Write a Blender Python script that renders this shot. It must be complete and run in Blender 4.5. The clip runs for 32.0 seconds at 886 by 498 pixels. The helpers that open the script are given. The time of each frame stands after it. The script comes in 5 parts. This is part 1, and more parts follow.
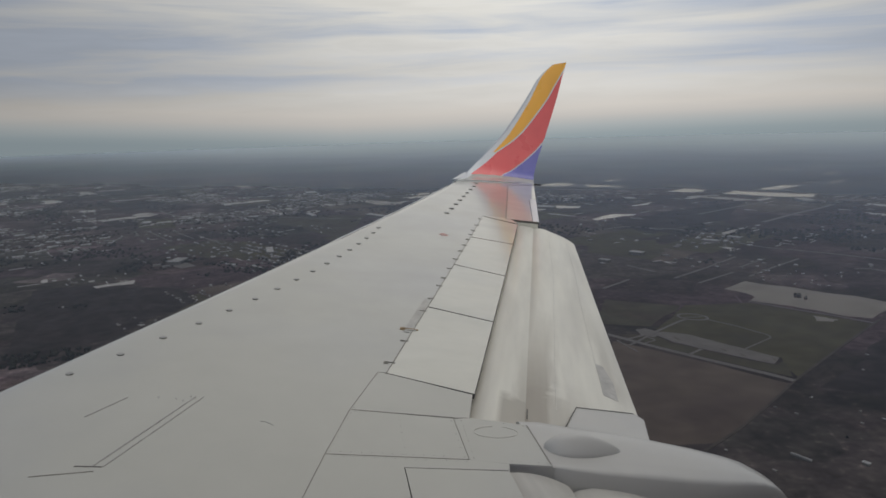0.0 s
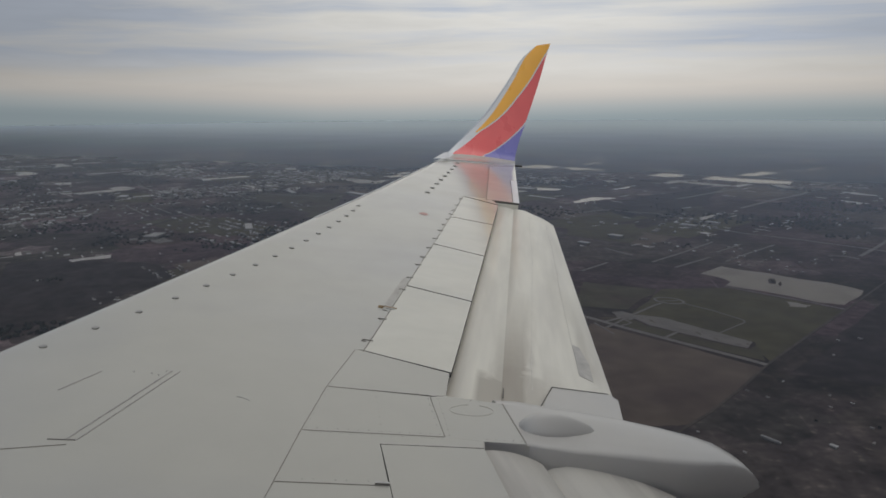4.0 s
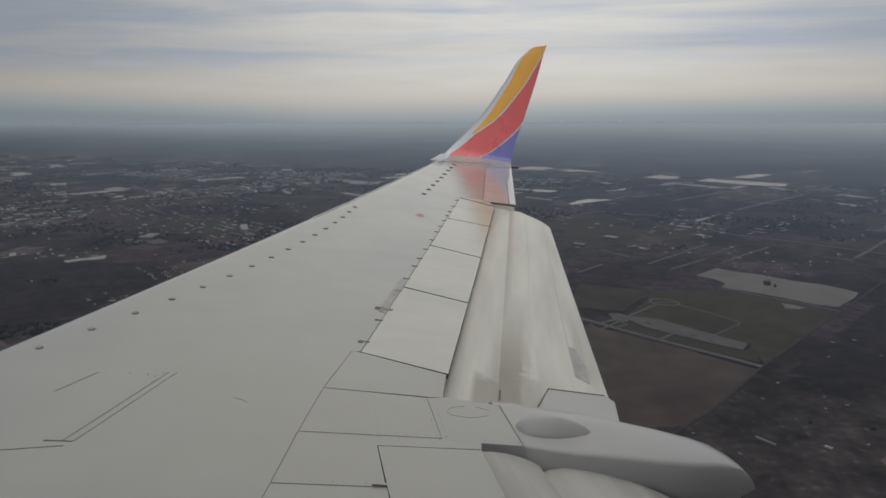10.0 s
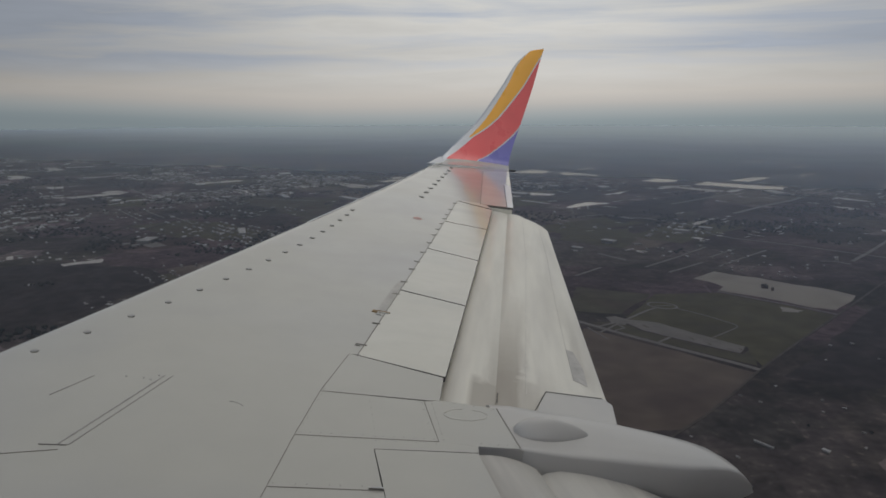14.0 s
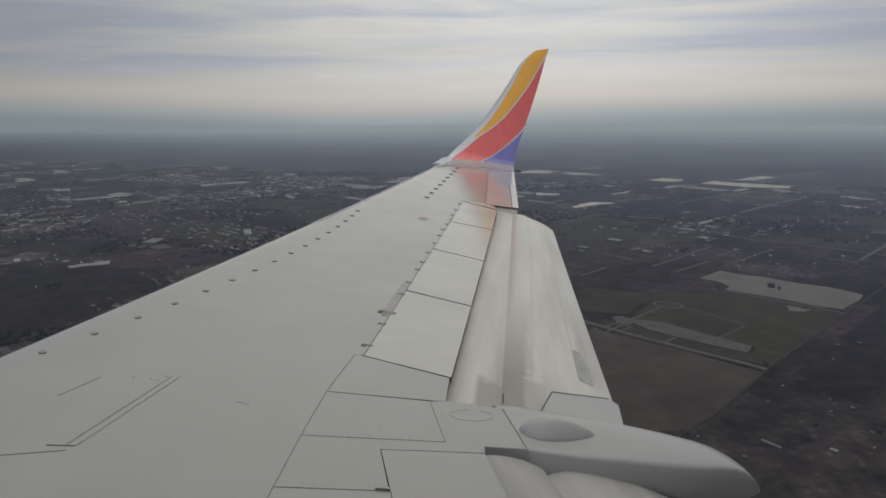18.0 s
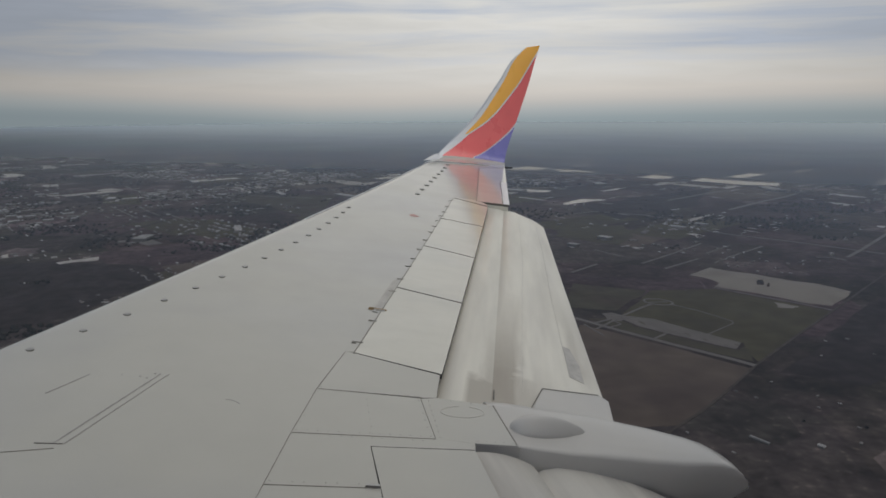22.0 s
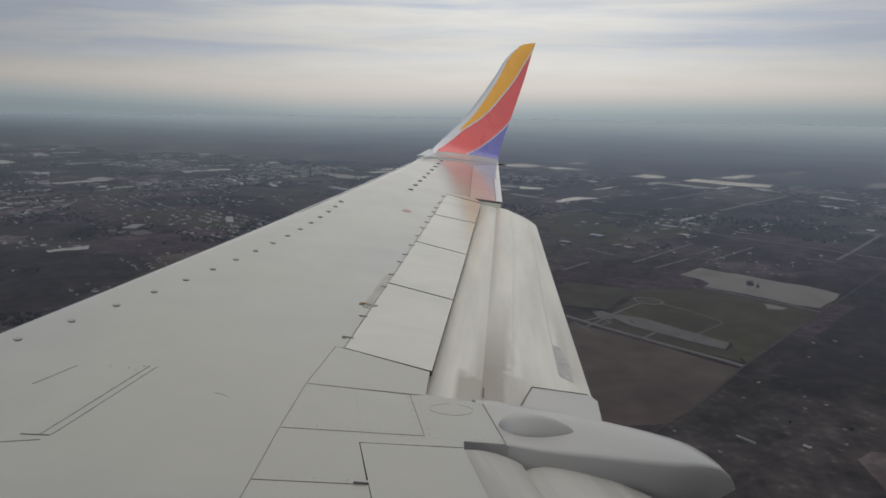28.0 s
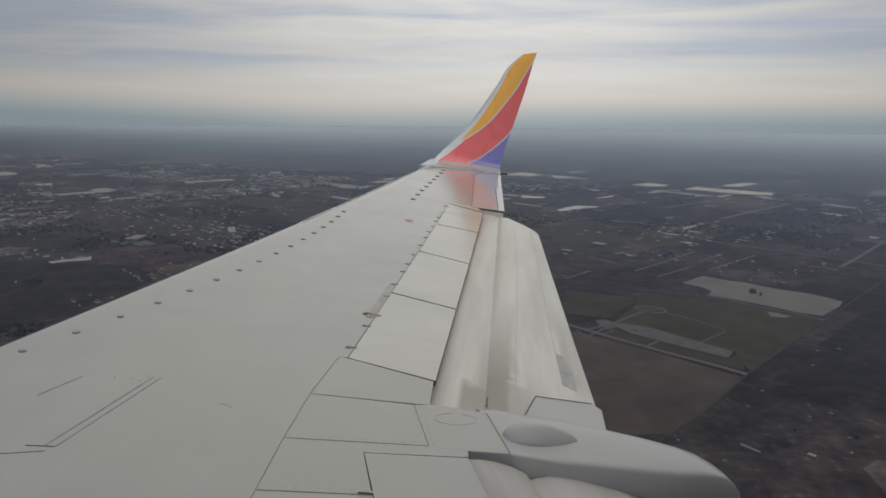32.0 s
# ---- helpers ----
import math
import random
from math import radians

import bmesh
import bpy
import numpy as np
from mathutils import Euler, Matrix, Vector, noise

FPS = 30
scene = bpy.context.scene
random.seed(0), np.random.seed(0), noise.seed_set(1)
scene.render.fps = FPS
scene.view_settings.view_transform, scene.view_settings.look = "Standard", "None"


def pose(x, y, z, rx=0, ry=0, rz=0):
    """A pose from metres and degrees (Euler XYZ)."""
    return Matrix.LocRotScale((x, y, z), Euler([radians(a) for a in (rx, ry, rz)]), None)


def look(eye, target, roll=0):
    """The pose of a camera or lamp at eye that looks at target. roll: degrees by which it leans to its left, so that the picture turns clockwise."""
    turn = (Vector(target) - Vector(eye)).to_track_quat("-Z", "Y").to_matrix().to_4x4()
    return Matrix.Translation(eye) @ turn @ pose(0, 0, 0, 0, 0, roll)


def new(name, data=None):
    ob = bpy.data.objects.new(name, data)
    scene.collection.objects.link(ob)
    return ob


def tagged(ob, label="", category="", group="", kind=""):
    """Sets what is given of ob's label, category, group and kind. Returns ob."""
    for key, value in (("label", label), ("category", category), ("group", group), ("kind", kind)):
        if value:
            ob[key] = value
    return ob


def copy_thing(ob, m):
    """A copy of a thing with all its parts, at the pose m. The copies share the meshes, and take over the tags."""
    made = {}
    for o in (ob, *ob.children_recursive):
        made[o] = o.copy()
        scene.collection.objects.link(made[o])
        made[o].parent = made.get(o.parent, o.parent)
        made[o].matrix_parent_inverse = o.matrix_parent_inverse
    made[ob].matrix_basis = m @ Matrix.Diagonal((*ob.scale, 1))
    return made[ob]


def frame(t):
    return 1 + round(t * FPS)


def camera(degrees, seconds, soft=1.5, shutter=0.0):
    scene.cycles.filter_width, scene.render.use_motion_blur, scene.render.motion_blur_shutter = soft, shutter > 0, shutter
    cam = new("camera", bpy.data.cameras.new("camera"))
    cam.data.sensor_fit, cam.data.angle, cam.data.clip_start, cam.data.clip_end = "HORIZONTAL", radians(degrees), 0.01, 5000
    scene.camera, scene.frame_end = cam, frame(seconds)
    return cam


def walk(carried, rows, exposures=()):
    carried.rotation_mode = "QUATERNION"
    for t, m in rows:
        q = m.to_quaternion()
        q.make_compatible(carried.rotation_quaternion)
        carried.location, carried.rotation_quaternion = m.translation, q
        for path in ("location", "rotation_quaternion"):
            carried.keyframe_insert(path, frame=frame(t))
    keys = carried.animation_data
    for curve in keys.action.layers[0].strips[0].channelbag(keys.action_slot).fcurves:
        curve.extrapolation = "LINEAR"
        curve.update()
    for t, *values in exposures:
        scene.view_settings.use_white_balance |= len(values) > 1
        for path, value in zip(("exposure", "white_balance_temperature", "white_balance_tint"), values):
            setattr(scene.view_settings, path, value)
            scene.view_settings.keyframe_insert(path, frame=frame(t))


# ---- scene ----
cam = camera(61.0, 32.0, soft=1.7)
PATH = [
    (0, (-0.009, 0.006, 260.008), (1.902, -0.481, 259.677), -1.7),
    (0.5, (-0.009, 0.006, 260.006), (1.893, -0.512, 259.667), -1.3),
    (1, (-0.014, 0.009, 260.006), (1.887, -0.512, 259.666), -1.7),
    (1.5, (-0.024, 0.011, 260.004), (1.876, -0.505, 259.652), -1.2),
    (2, (-0.019, 0.006, 259.998), (1.879, -0.512, 259.638), -1.4),
    (2.5, (-0.023, 0.007, 260.003), (1.871, -0.517, 259.632), -1.2),
    (3, (-0.014, 0.005, 260.002), (1.875, -0.525, 259.618), -0.6),
    (3.5, (-0.012, 0.004, 260.001), (1.877, -0.53, 259.616), -0.4),
    (5.5, (-0.001, 0.001, 260.001), (1.886, -0.538, 259.617), -0.4),
    (6, (-0.008, 0.002, 260.003), (1.878, -0.54, 259.618), -0.4),
    (6.5, (-0.009, 0.009, 260.007), (1.878, -0.529, 259.621), -0.3),
    (7, (-0.012, 0.012, 260.014), (1.88, -0.514, 259.633), -0.3),
    (7.5, (-0.013, 0.007, 260.007), (1.883, -0.51, 259.632), -0.1),
    (8, (-0.021, 0.006, 260.007), (1.874, -0.515, 259.639), -0.2),
    (8.5, (-0.019, 0.008, 260.011), (1.875, -0.516, 259.643), -0.3),
    (9, (-0.003, 0.003, 260.001), (1.887, -0.534, 259.63), -0.5),
    (9.5, (-0.002, 0.008, 260.002), (1.884, -0.539, 259.623), 0.0),
    (10, (-0.012, 0.012, 260.003), (1.874, -0.534, 259.622), -0.2),
    (10.5, (-0.008, 0.001, 259.999), (1.88, -0.54, 259.62), -0.1),
    (11, (0.012, -0.005, 259.993), (1.897, -0.555, 259.611), -0.4),
    (11.5, (0.002, 0.013, 260.007), (1.886, -0.538, 259.623), 0.5),
    (12, (-0.004, 0.008, 260.01), (1.886, -0.525, 259.632), -0.1),
    (12.5, (0.009, -0.002, 259.999), (1.896, -0.546, 259.622), 0.1),
    (13, (0.0, 0.006, 260.01), (1.887, -0.542, 259.634), 0.1),
    (13.5, (-0.007, 0.007, 260.004), (1.88, -0.542, 259.634), -0.2),
    (14, (-0.005, 0.005, 259.997), (1.881, -0.547, 259.625), -0.2),
    (14.5, (-0.001, 0.004, 260.0), (1.881, -0.553, 259.616), -0.0),
    (16.5, (-0.008, 0.012, 260.009), (1.874, -0.539, 259.618), -0.2),
    (17, (-0.011, 0.011, 260.008), (1.874, -0.538, 259.625), -0.5),
    (17.5, (-0.008, 0.005, 259.995), (1.877, -0.547, 259.619), -0.3),
    (18, (-0.009, 0.006, 259.998), (1.881, -0.532, 259.627), -0.5),
    (18.5, (-0.012, 0.008, 260.006), (1.875, -0.542, 259.636), 0.1),
    (19, (-0.002, 0.001, 260.001), (1.879, -0.569, 259.631), 0.0),
    (19.5, (-0.001, 0.008, 260.005), (1.878, -0.566, 259.634), 0.4),
    (20, (-0.011, 0.003, 260.001), (1.87, -0.566, 259.629), -0.2),
    (20.5, (-0.013, 0.011, 260.012), (1.869, -0.55, 259.631), 0.1),
    (21, (-0.002, 0.005, 260.003), (1.879, -0.557, 259.624), -0.1),
    (21.5, (-0.009, 0.006, 260.001), (1.871, -0.56, 259.622), 0.0),
    (22, (-0.004, 0.004, 259.999), (1.878, -0.557, 259.619), -0.3),
    (22.5, (-0.005, 0.007, 260.006), (1.875, -0.555, 259.619), -0.1),
    (23, (-0.013, 0.01, 260.004), (1.867, -0.554, 259.617), -0.4),
    (23.5, (-0.004, 0.006, 260.0), (1.875, -0.557, 259.613), -0.6),
    (24, (-0.006, 0.01, 259.998), (1.876, -0.548, 259.616), -0.5),
    (24.5, (-0.002, 0.002, 259.993), (1.878, -0.56, 259.61), -0.9),
    (25, (0.0, 0.003, 259.996), (1.878, -0.567, 259.61), -0.6),
    (25.5, (-0.001, 0.002, 259.997), (1.876, -0.571, 259.611), -0.8),
    (27.5, (0.007, 0.002, 260.013), (1.877, -0.586, 259.614), 1.0),
    (28, (0.005, 0.004, 260.007), (1.878, -0.577, 259.615), 0.9),
    (28.5, (0.008, 0.004, 260.002), (1.878, -0.583, 259.605), 1.2),
    (29, (0.001, 0.013, 260.02), (1.876, -0.559, 259.622), 1.0),
    (29.5, (-0.003, 0.012, 260.016), (1.877, -0.548, 259.629), 0.3),
    (30, (-0.015, 0.019, 260.017), (1.871, -0.53, 259.64), -0.2),
    (30.5, (-0.004, 0.007, 260.012), (1.885, -0.538, 259.644), 0.1),
    (31, (-0.003, 0.006, 260.012), (1.882, -0.555, 259.645), 0.3),
    (31.5, (-0.004, 0.008, 260.007), (1.877, -0.564, 259.638), 0.4),
    (32, (-0.002, 0.013, 260.011), (1.878, -0.564, 259.643), 0.6),
]
walk(cam, [(t, look(eye, target, roll)) for t, eye, target, roll in PATH],
     [(0, 0.05), (8, 0.04), (9, -0.04), (10, -0.02), (12, 0.0), (14, -0.11), (17, 0.02), (20, -0.05), (22, 0.03), (25.5, 0.05), (28, 0.15), (29, 0.32), (30, 0.16), (31, 0.1), (32, 0.08)])

# ---- light ----
world = bpy.data.worlds.new("overcast_sky")
scene.world = world
world.use_nodes = True


def build_sky():
    nt = world.node_tree
    nt.nodes.clear()
    N, L = nt.nodes.new, nt.links.new
    out, bg = N("ShaderNodeOutputWorld"), N("ShaderNodeBackground")
    co = N("ShaderNodeTexCoord")
    sep = N("ShaderNodeSeparateXYZ")
    L(co.outputs["Generated"], sep.inputs[0])

    def m(op, a, b=None, c=None, clamp=False):
        n = N("ShaderNodeMath")
        n.operation, n.use_clamp = op, clamp
        for i, v in enumerate((a, b, c)):
            if v is None:
                continue
            if isinstance(v, (int, float)):
                n.inputs[i].default_value = v
            else:
                L(v, n.inputs[i])
        return n.outputs[0]

    up = m("MAXIMUM", sep.outputs[2], 0.0)
    def cloud(scale, stretch, detail, offset, warp):
        mp = N("ShaderNodeMapping")
        mp.inputs["Location"].default_value, mp.inputs["Scale"].default_value = offset, stretch
        L(co.outputs["Generated"], mp.inputs[0])
        n = N("ShaderNodeTexNoise")
        n.inputs["Scale"].default_value, n.inputs["Detail"].default_value = scale, detail
        n.inputs["Roughness"].default_value, n.inputs["Distortion"].default_value = 0.55, warp
        L(mp.outputs[0], n.inputs[0])
        return n.outputs[0]

    def ramp(fac, stops):
        r = N("ShaderNodeValToRGB")
        e = r.color_ramp.elements
        while len(e) < len(stops):
            e.new(0.5)
        for q, (at, colour) in zip(e, stops):
            q.position, q.color = at, (*colour, 1)
        L(fac, r.inputs[0])
        return r.outputs[0]

    def mix(fac, a, b):
        n = N("ShaderNodeMix")
        n.data_type = "RGBA"
        if isinstance(fac, float):
            n.inputs[0].default_value = fac
        else:
            L(fac, n.inputs[0])
        for i, v in ((6, a), (7, b)):
            if isinstance(v, tuple):
                n.inputs[i].default_value = (*v, 1)
            else:
                L(v, n.inputs[i])
        return n.outputs[2]

    # a pale cloud deck over a hazy horizon, broken by flat bluish gaps
    broad = cloud(2.1, (1, 1, 7), 3.0, (1.7, 4.3, 0.6), 0.25)
    fine = cloud(3.6, (1, 1, 14), 7.0, (7.1, 2.2, 3.0), 0.6)
    wisps = cloud(8.0, (1, 1, 8), 6.0, (2.4, 0.3, 5.0), 0.4)
    lean = m("ADD", m("ADD", up, m("MULTIPLY", sep.outputs[1], 0.033)), m("MULTIPLY", m("SUBTRACT", broad, 0.5), 0.035))
    # the murk stands higher ahead of the wing and behind it
    murk = m("ADD", m("MULTIPLY", m("MAXIMUM", m("ADD", sep.outputs[1], 0.12), 0.0), 0.055), m("MULTIPLY", m("MAXIMUM", m("SUBTRACT", -0.22, sep.outputs[1]), 0.0), 0.024))
    pale = ramp(m("MULTIPLY", m("SUBTRACT", m("ADD", sep.outputs[2], 0.03), murk), 4.0), SKY_STOPS)
    streaks = ramp(m("MULTIPLY", lean, 4.0), [(p, (v, v, v)) for p, v in GAP_STOPS])
    gaps = m("ADD", m("ADD", m("MULTIPLY", fine, 1.25), m("MULTIPLY", broad, 0.7)), m("ADD", m("ADD", m("MULTIPLY", m("SUBTRACT", wisps, 0.2), 0.55), m("ADD", m("MULTIPLY", m("MAXIMUM", m("ADD", sep.outputs[1], 0.12), 0.0), 0.9), m("MULTIPLY", m("MAXIMUM", m("SUBTRACT", -0.42, sep.outputs[1]), 0.0), 1.0))), m("SUBTRACT", streaks, 1.52)))
    gaps = m("MULTIPLY", m("DIVIDE", gaps, 0.50, None, True), m("DIVIDE", m("SUBTRACT", up, 0.022), 0.04, None, True))
    deck = mix(m("MULTIPLY", gaps, 0.9), pale, GAP_BLUE)
    mottle = m("ADD", 0.675, m("MULTIPLY", m("ADD", m("MULTIPLY", broad, 0.4), m("ADD", m("MULTIPLY", fine, 0.35), m("MULTIPLY", wisps, 0.45))), 0.56))
    calm = m("DIVIDE", up, 0.04, None, True)
    mottle = m("ADD", 1.0, m("MULTIPLY", m("SUBTRACT", mottle, 1.0), calm))
    vs = N("ShaderNodeVectorMath")
    vs.operation = "SCALE"
    L(deck, vs.inputs[0]), L(mottle, vs.inputs["Scale"])
    sky = vs.outputs[0]
    # brighter where the clouds are thin, ahead and overhead
    towards = m("ADD", m("MULTIPLY", sep.outputs[0], math.cos(radians(GLOW_AZ))), m("MULTIPLY", sep.outputs[1], math.sin(radians(GLOW_AZ))))
    gain = m("ADD", 0.58, m("MULTIPLY", m("POWER", m("MAXIMUM", towards, 0.0), 8.0), 0.57))
    # added out of view: brighter sky behind, to light the winglet and outer wing
    gain = m("ADD", gain, m("MULTIPLY", m("MAXIMUM", m("MULTIPLY", towards, -1.0), 0.0), 1.05))
    gain = m("MULTIPLY", gain, m("ADD", 1.0, m("MULTIPLY", m("DIVIDE", m("SUBTRACT", up, 0.35), 0.55, None, True), 0.42)))
    gain = m("ADD", m("MULTIPLY", gain, m("ADD", 0.5, m("MULTIPLY", calm, 0.5))), m("MULTIPLY", m("SUBTRACT", 1.0, calm), 0.5))
    vm = N("ShaderNodeVectorMath")
    vm.operation = "SCALE"
    L(sky, vm.inputs[0]), L(gain, vm.inputs["Scale"])
    sky = vm.outputs[0]
    nishita = N("ShaderNodeTexSky")
    nishita.sky_type, nishita.sun_disc = "NISHITA", False
    nishita.sun_elevation, nishita.sun_rotation = radians(SUN_UP), radians(90 - SUN_AZ)
    dim = N("ShaderNodeMix")
    dim.data_type, dim.blend_type = "RGBA", "MULTIPLY"
    dim.inputs[0].default_value, dim.inputs[7].default_value = 1.0, (0.06, 0.06, 0.06, 1)
    L(nishita.outputs[0], dim.inputs[6])
    sky = mix(0.06, sky, dim.outputs[2])
    L(sky, bg.inputs[0])
    bg.inputs[1].default_value = SKY_STRENGTH
    L(bg.outputs[0], out.inputs[0])


SKY_STOPS = [(0.0, (0.25, 0.30, 0.325)), (0.024, (0.272, 0.32, 0.342)), (0.068, (0.365, 0.392, 0.40)), (0.12, (0.495, 0.475, 0.452)), (0.165, (0.555, 0.525, 0.49)), (0.25, (0.575, 0.56, 0.535)), (0.45, (0.60, 0.59, 0.57)), (0.62, (0.68, 0.665, 0.625)), (0.85, (0.72, 0.70, 0.65)), (1.0, (0.60, 0.59, 0.565))]
GAP_STOPS = [(0.0, 0.30), (0.10, 0.30), (0.15, 0.38), (0.20, 0.58), (0.245, 0.64), (0.29, 0.50), (0.33, 0.42), (0.39, 0.5), (0.43, 0.62), (0.49, 0.56), (0.56, 0.40), (0.75, 0.32), (1.0, 0.36)]
GAP_BLUE = (0.37, 0.41, 0.485)
SUN_UP, SUN_AZ, GLOW_AZ, SKY_STRENGTH = 66.0, -60.0, -24.0, 1.0
build_sky()
sun = new("sun", bpy.data.lights.new("sun", "SUN"))
sun.data.energy, sun.data.angle, sun.data.color = 0.30, radians(36), (1.0, 0.95, 0.89)
sun.matrix_world = look((0, 0, 600), (-math.cos(radians(SUN_AZ)) * 100, -math.sin(radians(SUN_AZ)) * 100, 600 - 100 * math.tan(radians(SUN_UP))))


# ---- materials ----
def material(name, base, rough=0.6, metal=0.0, grain=0.0, scale=4.0, stain=None, stain_scale=1.0, stain_amount=0.0,
             bump=0.0, bump_scale=30.0, coat=0.0, vary=0.0, stretch=(1, 1, 1), spec=0.5, turn=0.0, soot=""):
    """A painted, grained or stained surface: fine grain, broad stains of another colour, relief and a change from object to object."""
    mat = bpy.data.materials.new(name)
    mat.use_nodes = True
    nt = mat.node_tree
    N, L = nt.nodes.new, nt.links.new
    b = nt.nodes["Principled BSDF"]
    b.inputs["Roughness"].default_value, b.inputs["Metallic"].default_value = rough, metal
    b.inputs["Coat Weight"].default_value, b.inputs["Coat Roughness"].default_value = coat, 0.13
    b.inputs["Coat IOR"].default_value = 1.55 if coat == 1.0 else 1.5
    b.inputs["Specular IOR Level"].default_value = spec
    co, mp = N("ShaderNodeTexCoord"), N("ShaderNodeMapping")
    mp.inputs["Scale"].default_value = stretch
    if turn:
        spin = N("ShaderNodeVectorRotate")
        spin.rotation_type, spin.inputs["Angle"].default_value = "Z_AXIS", radians(-turn)
        L(co.outputs["Object"], spin.inputs["Vector"]), L(spin.outputs[0], mp.inputs[0])
    else:
        L(co.outputs["Object"], mp.inputs[0])

    def noisy(s, detail=5.0):
        n = N("ShaderNodeTexNoise")
        n.inputs["Scale"].default_value, n.inputs["Detail"].default_value = s, detail
        L(mp.outputs[0], n.inputs[0])
        return n.outputs[0]

    def mix(fac, a, c, blend="MIX"):
        n = N("ShaderNodeMix")
        n.data_type, n.blend_type = "RGBA", blend
        if isinstance(fac, float):
            n.inputs[0].default_value = fac
        else:
            L(fac, n.inputs[0])
        for i, v in ((6, a), (7, c)):
            if isinstance(v, tuple):
                n.inputs[i].default_value = (*v, 1)
            else:
                L(v, n.inputs[i])
        return n.outputs[2]

    def span(fac, lo, hi, a=0.0, c=1.0):
        n = N("ShaderNodeMapRange")
        for i, v in enumerate((lo, hi, a, c)):
            n.inputs[i + 1].default_value = v
        L(fac, n.inputs[0])
        return n.outputs[0]

    colour = base
    if stain:
        colour = mix(span(noisy(stain_scale), 0.45, 0.68, 0.0, stain_amount), base, stain)
    if grain:
        dark = tuple(v * (1 - grain) for v in (1, 1, 1))
        colour = mix(span(noisy(scale, 8.0), 0.3, 0.7), mix(1.0, colour, dark, "MULTIPLY"), colour)
    if soot:
        # brown soot behind the flap's joint that thins out along the span, a smear near the trailing edge, a worn inboard end
        lay = N("ShaderNodeVectorRotate")
        lay.rotation_type, lay.inputs["Angle"].default_value = "Z_AXIS", radians(20.906)
        L(co.outputs["Object"], lay.inputs["Vector"])
        sp = N("ShaderNodeSeparateXYZ")
        L(lay.outputs[0], sp.inputs[0])
        rough_edge = N("ShaderNodeTexNoise")
        rough_edge.inputs["Scale"].default_value, rough_edge.inputs["Detail"].default_value = 9.0, 6.0
        L(co.outputs["Object"], rough_edge.inputs["Vector"])
        wave, jag = span(noisy(2.6), 0.3, 0.7, -0.07, 0.07), span(rough_edge.outputs[0], 0.3, 0.7, -0.05, 0.05)

        def calc(op, a, c):
            n = N("ShaderNodeMath")
            n.operation = op
            for i, v in enumerate((a, c)):
                if isinstance(v, float):
                    n.inputs[i].default_value = v
                else:
                    L(v, n.inputs[i])
            return n.outputs[0]

        def both(*masks):
            out = masks[0]
            for v in masks[1:]:
                out = calc("MULTIPLY", out, v)
            return out

        behind = calc("SUBTRACT", 0.601, sp.outputs[1])
        back, along = calc("ADD", behind, wave), calc("ADD", sp.outputs[0], jag)
        if soot == "aft":
            mask = both(span(back, 0.15, 0.27, 1.0, 0.0), span(along, 6.8, 8.9, 1.0, 0.0), span(noisy(1.3), 0.3, 0.62, 0.75, 1.0))
            thin = span(behind, 0.02, 0.07, 0.4, 0.0)
            tail = both(span(back, 0.50, 0.60, 0.0, 0.5), span(back, 0.66, 0.78, 1.0, 0.0), span(sp.outputs[0], 7.0, 7.3, 0.0, 1.0), span(sp.outputs[0], 8.0, 9.6, 1.0, 0.0))
            worn = both(span(along, 6.6, 7.1, 0.5, 0.0), span(back, 0.26, 0.5, 1.0, 0.0))
            bare = both(span(along, 6.72, 6.80, 0.0, 1.0), span(along, 6.95, 7.05, 1.0, 0.0), span(calc("ADD", behind, jag), 0.14, 0.18, 0.0, 1.0), span(calc("ADD", behind, jag), 0.27, 0.32, 1.0, 0.0))
            dirt = both(calc("MAXIMUM", calc("MAXIMUM", mask, worn), calc("MAXIMUM", thin, tail)), calc("SUBTRACT", 1.0, calc("MULTIPLY", bare, 0.85)))
        else:
            dirt = calc("MAXIMUM", both(span(behind, -0.19, -0.15, 0.0, 0.8), span(along, 6.58, 6.70, 1.0, 0.0)), both(span(back, -0.13, -0.03, 0.0, 0.65), span(along, 6.5, 8.2, 1.0, 0.0)))
            # front edge darkened as well: shade under the spoiler lip, put into the colour
            dirt = calc("MAXIMUM", dirt, both(span(behind, -0.32, -0.25, 0.5, 0.0), span(calc("ADD", along, wave), 6.5, 7.4, 0.6, 0.15)))
        colour = mix(dirt, colour, (0.345, 0.313, 0.262))
    if vary:
        info = N("ShaderNodeObjectInfo")
        v = span(info.outputs["Random"], 0, 1, 1 - vary, 1 + vary)
        hsv = N("ShaderNodeHueSaturation")
        L(v, hsv.inputs["Value"])
        if isinstance(colour, tuple):
            hsv.inputs["Color"].default_value = (*colour, 1)
        else:
            L(colour, hsv.inputs["Color"])
        colour = hsv.outputs[0]
    if isinstance(colour, tuple):
        b.inputs["Base Color"].default_value = (*colour, 1)
    else:
        L(colour, b.inputs["Base Color"])
    if grain:
        L(span(noisy(scale * 0.37), 0.3, 0.7, rough * 0.8, min(1.0, rough * 1.25)), b.inputs["Roughness"])
    if bump:
        bn = N("ShaderNodeBump")
        bn.inputs["Strength"].default_value, bn.inputs["Distance"].default_value = 1.0, bump
        L(noisy(bump_scale, 3.0), bn.inputs["Height"])
        L(bn.outputs[0], b.inputs["Normal"])
    return mat


